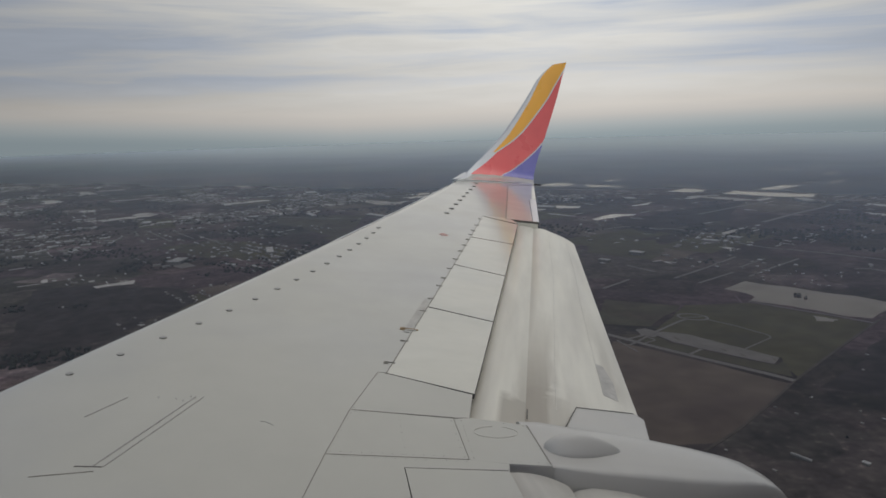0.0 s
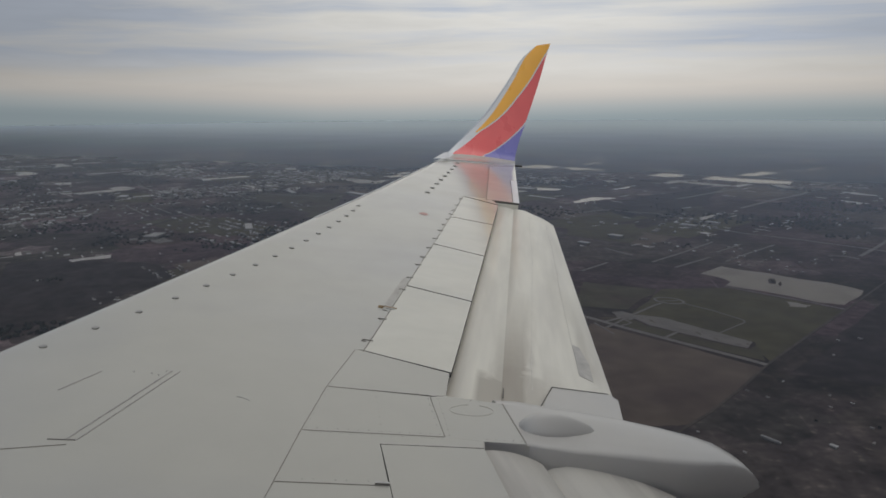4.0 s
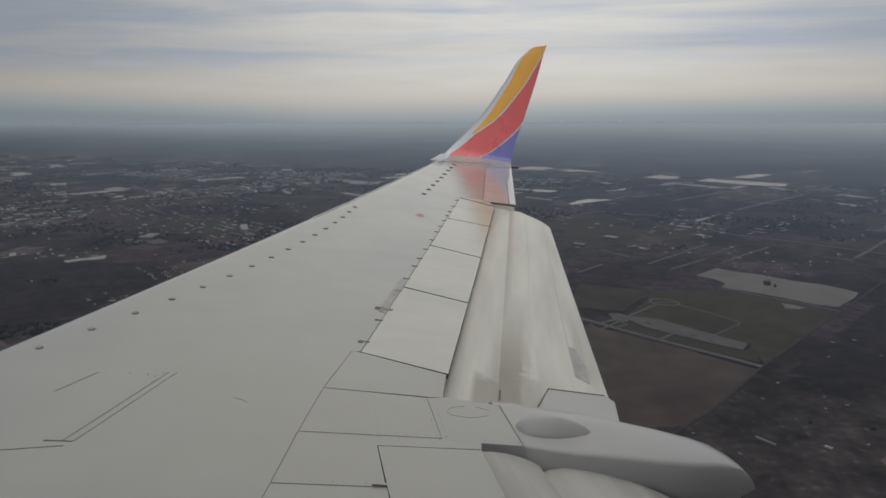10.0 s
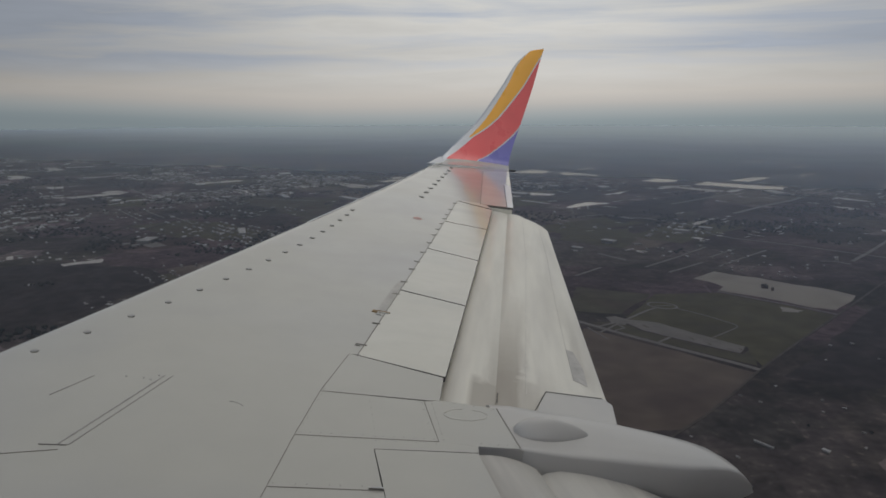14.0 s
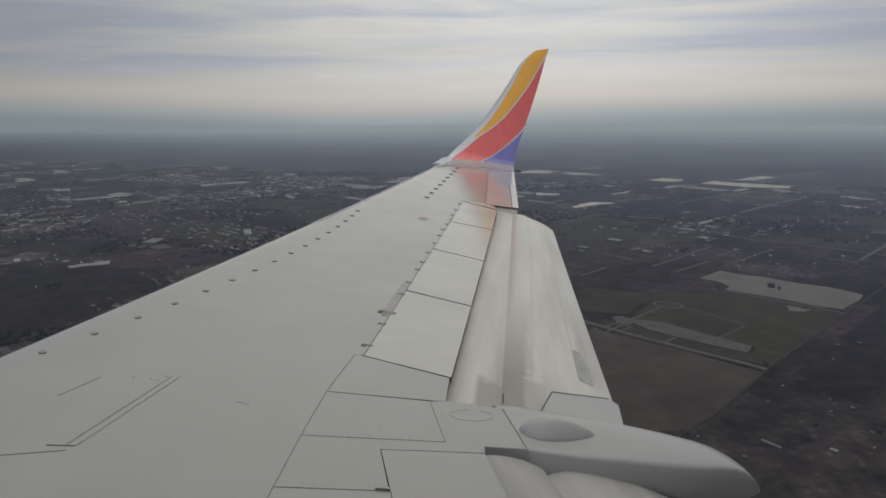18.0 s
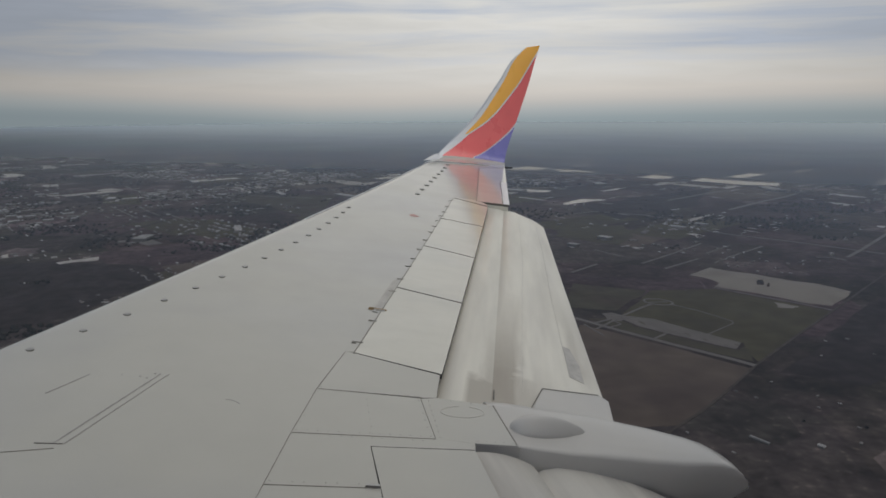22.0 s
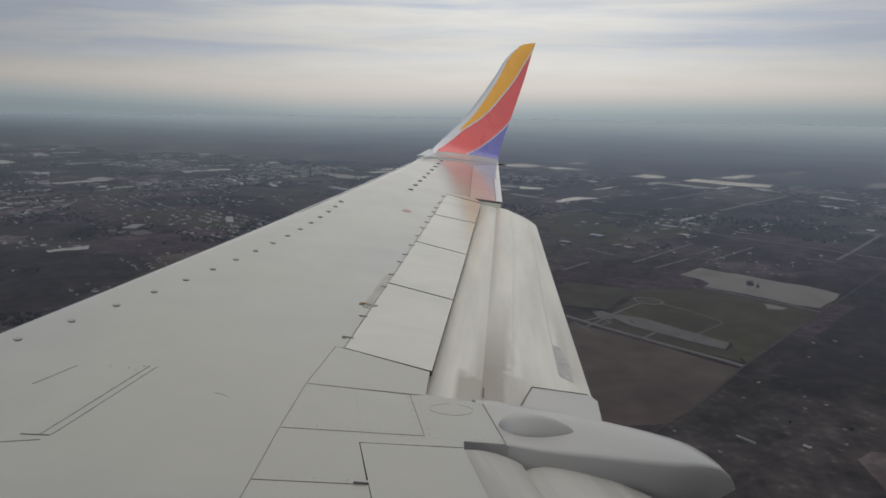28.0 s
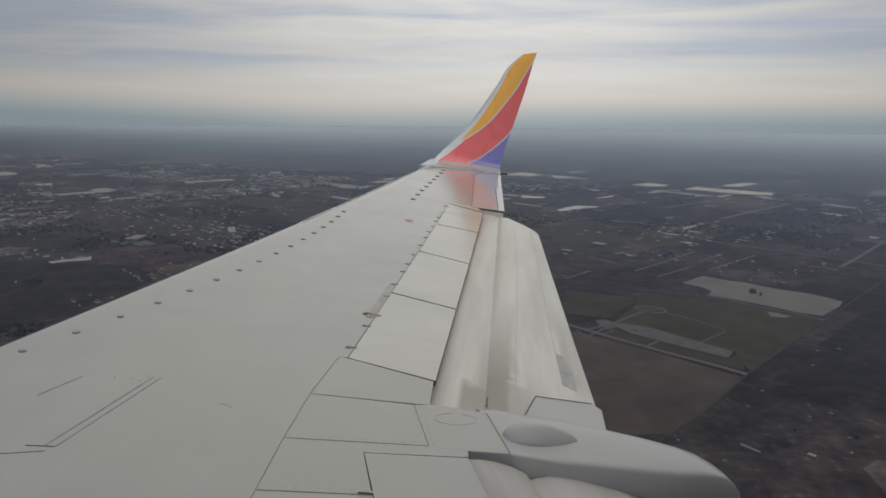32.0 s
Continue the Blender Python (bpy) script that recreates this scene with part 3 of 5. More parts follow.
def fairing():
    """Canoe-shaped flap track fairing with a blunt front and a drooping pointed tail."""
    bm = bmesh.new()
    rows = [(-1.335, 5.43, 5.80, 0.075), (-1.556, 5.39, 5.94, 0.075), (-1.566, 5.374, 5.96, 0.003), (-1.70, 5.355, 5.965, 0.005), (-1.86, 5.335, 5.96, 0.012), (-2.10, 5.325, 5.93, 0.026), (-2.35, 5.33, 5.86, 0.048), (-2.62, 5.355, 5.80, 0.085),
            (-2.82, 5.40, 5.77, 0.125), (-2.95, 5.43, 5.75, 0.162), (-3.05, 5.455, 5.71, 0.205), (-3.12, 5.475, 5.62, 0.26), (-3.19, 5.495, 5.51, 0.325)]
    def section(y):
        """The fairing's outline at one station, from its inboard bottom round its top."""
        y = max(rows[-1][0], min(rows[2][0], y)) if y < -1.56 else y
        n = max(i for i in range(len(rows) - 1) if y <= rows[i][0])
        f = (rows[n][0] - y) / (rows[n][0] - rows[n + 1][0])
        a, b, d = (rows[n][q] + (rows[n + 1][q] - rows[n][q]) * f for q in (1, 2, 3))
        z, w = deck((a + b) / 2, y) - d, b - a
        h, k = min(0.34, 0.015 + 0.95 * w), min(1.0, max(0.0, (-y - 1.58) / 0.9))
        low = 0.055 * math.sin(math.pi * min(1.0, max(0.0, (-y - 1.58) / 1.55)))
        soft = k * k
        pts = [(a + 0.2 * h, y, z - h), (a + 0.05 * h, y, z - 0.55 * h - 0.5 * low), (a + 0.006, y, z - 0.24 * w - 0.85 * low), (a, y, z - (0.025 + 0.05 * soft) * w - low), (a + 0.014 * w, y, z - (0.006 + 0.026 * soft) * w - 0.985 * low), (a + 0.045 * w, y, z - 0.012 * soft * w - 0.95 * low), (a + 0.09 * w, y, z - 0.004 * soft * w - 0.9 * low)]
        lift = 0.045 * min(1.0, max(0.0, (-y - 1.58) / 0.8))
        pts += [(a + w * s, y, z + lift * w * math.sin(math.pi * s * 0.8) - low * g) for s, g in ((0.16, 0.82), (0.25, 0.70), (0.4, 0.48), (0.6, 0.22), (0.78, 0.06))]
        pts += [(a + 0.90 * w, y, z + 0.4 * lift * w - 0.005 * w), (a + 0.97 * w, y, z - 0.04 * w), (b, y, z - 0.15 * w), (b - 0.02, y, z - h)]
        # in front it leans with the wing, further back it lies level
        ease = lambda q: 1 - q * q * (3 - 2 * q)
        inner, outer = (0.1405 * ease(min(1.0, max(0.0, (-y - 1.59) / reach))) for reach in (0.75, 0.45))
        mid = (a + b) / 2
        return [(px, py, pz + (inner if px < mid else outer) * (px - mid)) for px, py, pz in pts]

    def top(x, y):
        pts = section(y)[3:15]
        for p, q in zip(pts, pts[1:]):
            if x <= q[0]:
                return p[2] + (q[2] - p[2]) * max(0.0, (x - p[0]) / (q[0] - p[0]))
        return pts[-1][2]

    loft(bm, [section(r[0]) for r in rows])
    ob = part("flap_track_fairing", bm, FAIRING, airliner, "grey-white canoe-shaped fairing with a pointed tail", smooth=True)
    ob.data.set_sharp_from_angle(angle=radians(60))
    # a smooth teardrop bump on its top, blunt in front
    bm = bmesh.new()
    rings = []
    for k in range(25):
        v = -0.995 + 1.99 * k / 24
        half, y, ring = (0.092 + 0.042 * v) * (1 - v * v) ** 0.5, -1.835 + 0.235 * v, []
        high = 0.118 * (1 - v * v) ** 0.6 * (0.78 + 0.22 * v)
        for i in range(21):
            u = -1 + 2 * i / 20
            rise = math.sin(math.pi / 2 * (u + 1) / 0.8) ** 0.9 if u < -0.2 else 1 - ((u + 0.2) / 1.2) ** 2
            x = 5.566 + half * u
            ring.append((x, y, top(x, y) - 0.003 + high * max(0.0, rise)))
        rings.append(ring + [(x, y, top(x, y) - 0.03) for x in (5.566 + 0.9 * half, 5.566 - 0.9 * half)])
    loft(bm, rings)
    part("blister", bm, FAIRING, ob, "teardrop bump on the fairing", smooth=True)


fairing()


def fairing_root():
    """The fairing's forward side wall, under the edge of the fixed panel."""
    bm = bmesh.new()
    rings = []
    for x, y in ((5.326, -1.316), (5.393, -1.341), (5.378, -1.46), (5.366, -1.585)):
        z = deck(x, y)
        rings.append([(x, y, z - 0.0125), (x + 0.03, y + 0.01, z - 0.0125), (x + 0.05, y + 0.01, z - 0.25), (x + 0.02, y, z - 0.25)])
    loft(bm, rings)
    part("fairing_root", bm, FAIRING, airliner, "grey-white side wall of the fairing under the panel's edge")


fairing_root()
plate("flap_end_panel", [(5.84, -1.62), (5.89, -1.88), (6.22, -2.08), (6.18, -2.49), (6.09, -2.51), (5.78, -2.38)], FAIRING, inset=0.004, drop=lambda x, y: 0.035 + 0.06 * (-1.7 - y), label="small white panel at the flap's end")


def inboard_flap():
    """The drooped inboard flap: two rounded segments falling away behind the wing."""
    for name, front, back, d0, d1, hump in (("inboard_fore_flap", -1.25, -1.66, 0.035, 0.105, 0.03), ("inboard_main_flap", -1.64, -2.75, 0.122, 0.44, 0.06)):
        strip(name, lambda x, f=front: f + 0.02 * (5.3 - x), lambda x, b=back: b + 0.02 * (5.3 - x), 1.3, 5.345, FLAP_STREAKED_SHADE, d0, d1, hump, 0.08, "white rounded segment of the lowered inboard flap", lead=0.04)


inboard_flap()

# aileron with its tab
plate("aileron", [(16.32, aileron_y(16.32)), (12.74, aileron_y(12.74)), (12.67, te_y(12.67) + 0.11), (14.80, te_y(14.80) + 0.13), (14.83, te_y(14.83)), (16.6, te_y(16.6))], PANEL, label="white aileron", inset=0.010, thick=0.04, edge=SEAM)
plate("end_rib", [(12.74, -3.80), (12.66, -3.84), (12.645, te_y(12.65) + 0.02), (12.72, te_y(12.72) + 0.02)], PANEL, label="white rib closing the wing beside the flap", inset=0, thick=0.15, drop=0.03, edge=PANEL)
plate("aileron_tab", [(14.80, te_y(14.80) + 0.12), (12.67, te_y(12.67) + 0.10), (12.66, te_y(12.66)), (14.84, te_y(14.84))], SILVER, label="pale trim tab of the aileron", inset=0.006, thick=0.03)

# winglet: pairs of leading and trailing points from its root to its tip
WL = [((16.45, -3.86, 0.19), (16.85, -5.76, 0.215)), ((16.92, -4.17, 0.30), (17.05, -5.82, 0.30)), ((17.20, -4.47, 0.55), (17.25, -5.90, 0.46)), ((17.40, -4.84, 0.90), (17.40, -6.02, 0.79)),
      ((17.55, -5.265, 1.37), (17.58, -6.22, 1.26)), ((17.75, -5.79, 2.12), (17.80, -6.53, 2.12)), ((17.86, -6.10, 2.62), (17.89, -6.69, 2.70)), ((17.94, -6.46, 2.965), (17.95, -6.80, 3.05))]


def smooth_at(points, t):
    """Catmull-Rom through the points; t runs from 0 to their number less one."""
    i = min(int(t), len(points) - 2)
    f = t - i
    g = lambda k: Vector(points[max(0, min(len(points) - 1, k))])
    a, b, c, d = g(i - 1), g(i), g(i + 1), g(i + 2)
    return 0.5 * (2 * b + (c - a) * f + (2 * a - 5 * b + 4 * c - d) * f * f + (3 * b - a - 3 * c + d) * f ** 3)


def blade_point(u, v, off):
    le, te = smooth_at([p[0] for p in WL], v), smooth_at([p[1] for p in WL], v)
    up = smooth_at([p[0] for p in WL], min(v + 0.1, 7)) - smooth_at([p[0] for p in WL], max(v - 0.1, 0))
    n = (te - le).cross(up).normalized()
    if n.x > 0:
        n = -n
    t = 0.10 * (te - le).length * math.sqrt(max(u, 0)) * (1 - u) * 0.9
    return le + (te - le) * u + n * (t * off + (0.003 if off > 1 else 0))


def winglet():
    bm = bmesh.new()
    rings = []
    us = [0, 0.01, 0.04, 0.1, 0.2, 0.35, 0.5, 0.65, 0.8, 0.92, 1]
    for j in range(57):
        v = 7 * j / 56
        rings.append([blade_point(u, v, 1) for u in us] + [blade_point(u, v, -1) for u in us[-2:0:-1]])
    loft(bm, rings)
    core = part("winglet", bm, SILVER, airliner, "upswept blended winglet with a coloured paint scheme", smooth=True)
    core.data.set_sharp_from_angle(angle=radians(45))

    def band(name, mat, lo, hi, v0, v1, label):
        bm = bmesh.new()
        rows = []
        for j in range(61):
            v = v0 + (v1 - v0) * j / 60
            a, b = max(0, lo(v)), min(1, hi(v))
            b = max(a + 0.001, b)
            rows.append([blade_point(a + (b - a) * k / 8, v, 1.02) for k in range(9)])
        loft(bm, rows, closed=False)
        part(name, bm, mat, core, label, smooth=True)

    def curve(stops):
        def f(v):
            for (a, p), (b, q) in zip(stops, stops[1:]):
                if v <= b:
                    s = max(0, (v - a) / (b - a))
                    return p + (q - p) * s
            return stops[-1][1]
        return f

    yel0 = curve([(3.0, 0.12), (3.5, 0.132), (4, 0.145), (5, 0.15), (6, 0.105), (7, 0.03)])
    yel1 = curve([(3.0, 0.15), (3.5, 0.25), (4, 0.365), (4.5, 0.49), (5, 0.645), (5.5, 0.75), (6, 0.86), (6.6, 1.0), (7, 1.0)])
    red0 = curve([(1.5, 0.09), (2, 0.13), (3, 0.19), (3.5, 0.29), (4, 0.405), (4.5, 0.535), (5, 0.695), (5.5, 0.80), (6, 0.92), (6.3, 1.0)])
    red1 = curve([(1.5, 0.52), (2, 0.61), (2.5, 0.69), (3, 0.79), (3.5, 0.89), (4, 1.0), (6, 1.0)])
    blue0 = curve([(1.5, 0.54), (2, 0.635), (2.5, 0.715), (3, 0.82), (3.5, 0.925), (3.85, 1.0)])
    one, edge = (lambda v: 1.0), curve([(2.4, 0.02), (3.2, 0.03), (4, 0.045), (5, 0.05), (6, 0.04), (6.9, 0.01)])
    band("leading_edge_strip", EDGE_SHADE, lambda v: 0.0, edge, 2.4, 6.9, "grey leading edge with its shade painted in")
    band("root_skin", WHITE, lambda v: 0.0, one, 0.0, 1.26, "white skin at the winglet's root")
    band("yellow_stripe", YELLOW, yel0, yel1, 3.0, 7, "golden yellow painted band")
    band("red_stripe", RED, red0, red1, 1.28, 6.28, "red painted band")
    band("blue_stripe", BLUE, blue0, one, 1.28, 3.84, "violet-blue painted corner")


winglet()


def strake():
    """The winglet's leading edge runs forward over the wing tip as a thin pointed fin."""
    bm = bmesh.new()
    tip, top, low = Vector((16.30, -3.811, 0.252)), Vector((16.76, -4.22, 0.415)), Vector((16.62, -4.24, 0.30))
    side = Vector((0.05, 0.05, -0.01))
    loft(bm, [[tip, tip * 0.6 + top * 0.4 + Vector((0, 0, -0.02)), top, low, tip * 0.5 + low * 0.5], [p + side * k for p, k in ((tip, 0.2), (tip * 0.6 + top * 0.4 + Vector((0, 0, -0.02)), 1), (top, 1), (low, 1), (tip * 0.5 + low * 0.5, 1))]])
    part("tip_strake", bm, SILVER, airliner, "thin pale fin where the winglet meets the leading edge")


strake()


# the outboard slat: a slightly raised pale strip along the leading edge
def nose_drop(x, y):
    u = min(1.0, max(0.0, 1 - (le_y(x) - y) / 0.4))
    return 0.12 * (1 - math.sqrt(max(0.0, 1 - u ** 5))) - 0.005


plate("slat", [(10.7, le_y(10.7) - 0.05), (15.9, le_y(15.9) - 0.05), (15.9, le_y(15.9) - 0.105), (10.7, le_y(10.7) - 0.12)], SILVER, label="pale slat strip along the leading edge", thick=0.008, drop=nose_drop, inset=0, edge=JOINT)


# vortex generators along the leading edge, in two rows
def tab_mesh(name, mat):
    bm = bmesh.new()
    n = 10
    rings = [[(0.035 * r * math.cos(2 * math.pi * i / n), 0.032 * r * math.sin(2 * math.pi * i / n), z) for i in range(n)] for r, z in ((1, -0.004), (0.95, 0.006), (0.7, 0.010))]
    loft(bm, rings)
    bmesh.ops.recalc_face_normals(bm, faces=bm.faces)
    # pale top, dark sides: the disc's shading is set by its two materials
    for f in bm.faces:
        f.material_index = 0 if f.normal.z > 0.7 else 1
    me = bpy.data.meshes.new(name)
    bm.to_mesh(me)
    bm.free()
    me.materials.append(mat)
    me.materials.append(SEAM)
    return me


VANE = material("dull_grey_metal", (0.34, 0.34, 0.325), 0.6, 0.1, grain=0.2, scale=40.0)
vane_mesh = tab_mesh("vortex_generator", VANE)


def vane(x, y):
    ob = new("vortex_generator", vane_mesh)
    ob.parent = SKIN
    ob.matrix_basis = pose(x, y, deck(x, y), 2, -8, -10) @ Matrix.Scale(1.25 if x > 12.5 else 0.72 + 0.05 * (x - 6.5), 4)


for i in range(16):
    vane(6.53 + 0.3307 * i, 1.04 - 0.232 * i + 0.0038 * i * i)
for i in range(9):
    vane(12.89 + 0.425 * i, -2.86 - 0.1825 * i)


# small fittings along the spoilers' hinge line
def fitting(x, length, mat, wide=0.02, stroke=0.006):
    """A small hook over the hinge line: a prong, a turned end and a shorter prong back."""
    bm = bmesh.new()
    d, e = Vector((0.38, 0.925)), Vector((0.925, -0.38))
    p = Vector((x, hinge_y(x)))
    path = [p - 0.3 * length * d, p + length * d, p + length * d - wide * e, p + 0.5 * length * d - wide * e]
    for a, b in zip(path, path[1:]):
        u = (b - a).normalized()
        s = Vector((-u.y, u.x)) * stroke / 2
        a, b = a - u * stroke / 2, b + u * stroke / 2
        loft(bm, [[(q.x, q.y, deck(q.x, q.y) + h) for q, h in ((c + s, -0.01), (c - s, -0.01), (c - s, 0.005), (c + s, 0.005))] for c in (a, b)])
    part("hinge_fitting", bm, mat, airliner, "")


for x in (12.6, 12.1, 11.7, 11.42, 11.1, 10.75, 10.42, 10.0, 9.55, 9.15, 8.85, 8.4, 8.02, 7.25):
    fitting(x, 0.042, JOINT, 0.014, 0.006)
fitting(6.80, 0.055, JOINT, 0.03, 0.006)
fitting(7.52, 0.095, RUST, 0.035, 0.018)
fitting(7.50, 0.05, METAL, 0.06, 0.02)
plate("doubler_strip", [(8.34, hinge_y(8.34) + 0.018), (7.54, hinge_y(7.54) + 0.018), (7.57, hinge_y(7.57) + 0.075), (8.37, hinge_y(8.37) + 0.075)], STRIP, thick=0.004, drop=-0.003, inset=0, label="weathered strip beside the hinge line")
plate("painted_mark", [(11.321, -2.359), (11.383, -2.404), (11.406, -2.448), (11.353, -2.474), (11.268, -2.48), (11.233, -2.438), (11.235, -2.408), (11.262, -2.376)], FADED_RED, thick=0.003, drop=-0.002, inset=0, label="faded red painted mark", parent=SKIN)


def line(points, wide, mat=LINE, name="painted_line", drop=-0.002, parent=SKIN):
    for (x0, y0), (x1, y1) in zip(points, points[1:]):
        d = Vector((x1 - x0, y1 - y0, 0)).normalized()
        px, py = -d.y * wide / 2, d.x * wide / 2
        plate(name, [(x0 + px, y0 + py), (x1 + px, y1 + py), (x1 - px, y1 - py), (x0 - px, y0 - py)], mat, thick=0.003, drop=drop, inset=0, step=0.4, parent=parent)


# sealant in the panel joints
for pts, wide in (([(6.63, -0.825), (6.05, -0.57), (5.52, -0.38), (5.04, -0.22), (3.0, 0.47)], 0.003), ([(6.05, -0.575), (5.94, -1.18)], 0.003), ([(5.52, -0.385), (5.44, -1.13)], 0.003),
                  ([(5.94, -1.17), (5.44, -1.13)], 0.003), ([(5.84, -1.595), (5.365, -1.565)], 0.006), ([(5.04, -0.225), (4.985, -0.73)], 0.005), ([(12.84, hinge_y(12.84)), (6.60, hinge_y(6.60))], 0.007),
                  ([(16.30, aileron_y(16.30)), (12.75, aileron_y(12.75))], 0.016), ([(12.75, aileron_y(12.75)), (12.66, te_y(12.66) + 0.02)], 0.010), ([(16.31, aileron_y(16.31)), (16.62, te_y(16.62))], 0.02), ([(12.84, -3.43), (12.42, -3.83)], 0.012)):
    line(pts, wide, JOINT, "joint_sealant")


def flap_drop(x, y):
    s = max(0.0, min(1.0, (y - crease_y(x) - 0.02) / (flap_te(x) - crease_y(x) - 0.02)))
    return 0.106 + 0.114 * s ** 1.3 - 0.045 * math.sin(math.pi * s) ** 0.8 - 0.0035


GRIME = material("grey_grime", (0.47, 0.45, 0.42), 0.6, grain=0.25, scale=12.0, coat=0.2, stain=(0.54, 0.52, 0.48), stain_scale=4.0, stain_amount=0.9)
FAINT = material("faint_grimy_seam", (0.70, 0.68, 0.63), 0.6, grain=0.3, scale=9.0, coat=0.2)
plate("grime_patch", [(7.23, -2.70), (7.22, -2.76), (6.9, -2.70), (6.58, -2.58), (6.62, -2.48), (6.95, -2.60)], GRIME, drop=flap_drop, thick=0.002, inset=0, label="grey worn patch near the flap's trailing edge", step=0.1, parent=MAIN_FLAP)
for pts, wide in (([(6.25, -1.96), (6.62, -2.10), (7.62, -2.50), (8.9, -3.01), (9.82, -3.38), (12.2, -4.26)], 0.003), ([(12.0, -4.46), (10.53, -3.94), (8.64, -3.22), (7.23, -2.70)], 0.003)):
    fine = []
    for (x0, y0), (x1, y1) in zip(pts, pts[1:]):
        n = max(1, int(abs(x1 - x0) / 0.2))
        fine += [(x0 + (x1 - x0) * i / n, y0 + (y1 - y0) * i / n) for i in range(n)]
    line(fine + [pts[-1]], wide, FAINT, "flap_seam", flap_drop, MAIN_FLAP)
line([(5.90, -1.87), (6.22, -2.085), (6.18, -2.48)], 0.006, SEAM, "joint_sealant", lambda x, y: 0.031 + 0.06 * (-1.7 - y))
line([(5.34, 0.95), (5.38, 0.69)], 0.005, JOINT)
line([(5.43, 0.78), (5.42, 0.66)], 0.007, SEAM)
line([(5.43, 0.70), (6.22, 0.30)], 0.008)
line([(5.42, 0.655), (6.22, 0.255)], 0.006)
line([(5.95, 0.84), (6.20, 0.67)], 0.008)
line([(5.896, -0.06), (5.89, -0.086), (5.87, -0.113), (5.843, -0.13)], 0.004)
for x, y in [(6.203, 0.502), (6.185, 0.406), (6.164, 0.368), (6.22, 0.329)]:
    plate("paint_chip", [(x - 0.012, y), (x, y - 0.006), (x + 0.012, y), (x, y + 0.006)], LINE, thick=0.002, drop=-0.002, inset=0, parent=SKIN)
line([(5.752 + (0.07 + 0.003 * math.sin(1.3 * k)) * math.cos(0.2 * k), -1.375 + 0.13 * math.sin(0.2 * k)) for k in range(30)], 0.0018, FAINT_MARK, "painted_line", -0.002, airliner)
line([(6.13, crease_y(6.13) - 0.012), (6.27, crease_y(6.27) - 0.012)], 0.008, SEAM, "drain_slot", 0.09, airliner)
plate("hinge_fitting", [(5.009, -0.677), (4.999, -0.744), (4.983, -0.741), (4.993, -0.674)], METAL, thick=0.012, drop=-0.012, inset=0, edge=JOINT)


def rivets():
    bm = bmesh.new()
    rows = [((6.03, -0.60), (5.96, -1.16), 11), ((5.55, -0.41), (5.47, -1.11), 14), ((5.50, -0.42), (5.42, -1.11), 14), ((5.07, -0.25), (5.02, -0.70), 10),
            ((6.08, -0.60), (5.56, -0.41), 8), ((5.90, -1.21), (5.46, -1.16), 8), ((5.90, -1.15), (5.49, -1.11), 6), ((5.92, -1.30), (5.83, -1.57), 6), ((5.42, -1.36), (5.39, -1.55), 5), ((6.00, -0.85), (5.50, -0.80), 7)]
    for (x0, y0), (x1, y1), n in rows:
        for i in range(n):
            if random.random() < 0.25:
                continue
            x, y = x0 + (x1 - x0) * i / (n - 1), y0 + (y1 - y0) * i / (n - 1)
            z = deck(x, y)
            loft(bm, [[(x + 0.0036 * r * math.cos(a), y + 0.0036 * r * math.sin(a), z + h) for a in (0, 1.05, 2.1, 3.14, 4.19, 5.24)] for r, h in ((1, -0.002), (0.7, 0.002))])
    ob = part("rivets", bm, RIVET, airliner, "rows of small rivet heads")
    ob["kind"] = "stuff"


rivets()
# static wick at the winglet's root
bm = bmesh.new()
loft(bm, [[(17.05 + 0.02 * math.cos(a), -5.83 - s, 0.235 + 0.02 * math.sin(a)) for a in (0, 1.05, 2.1, 3.14, 4.19, 5.24)] for s in (0, 0.16)])
part("static_wick", bm, BLACK, airliner, "short black static wick")


def fuselage():
    """The cabin's round body with the one window that is looked through, closed at both ends."""
    bm = bmesh.new()
    ys = [-16, -12, -8, -4, -1.5, -0.6, -0.21, 0.17, 0.6, 1.5, 4, 8, 11, 13.5, 15]
    angles = [-180, -150, -120, -90, -60, -35, -15, -2.5, 17, 35, 60, 90, 120, 150]
    size = lambda y: max(0.05, math.sqrt(max(0, 1 - ((y - 8) / 7.3) ** 2))) if y > 8 else 1 - 0.55 * max(0, (-y - 8) / 8)
    shells = []
    for r0 in (1.90, 1.80):
        shells.append([[bm.verts.new((r0 * size(y) * math.cos(radians(a)), y, -0.25 + r0 * size(y) * math.sin(radians(a)))) for a in angles] for y in ys])
    hole = (ys.index(-0.21), angles.index(-2.5))
    n = len(angles)
    for s in shells:
        for i in range(len(ys) - 1):
            for j in range(n):
                if (i, j) != hole:
                    bm.faces.new((s[i][j], s[i][(j + 1) % n], s[i + 1][(j + 1) % n], s[i + 1][j]))
        bm.faces.new(s[0])
        bm.faces.new(s[-1])
    i, j = hole
    loop = lambda s: [s[i][j], s[i][j + 1], s[i + 1][j + 1], s[i + 1][j]]
    o, q = loop(shells[0]), loop(shells[1])
    for k in range(4):
        bm.faces.new((o[k], o[(k + 1) % 4], q[(k + 1) % 4], q[k]))
    for f in bm.faces:
        f.material_index = 0 if (f.calc_center_median() - Vector((0, f.calc_center_median().y, -0.25))).length > 1.72 else 1
    ob = part("fuselage", bm, HULL, airliner, "plain dark blue aircraft body with a window opening", smooth=True)
    ob.data.set_sharp_from_angle(angle=radians(40))
    ob.data.materials.append(LINING)


fuselage()


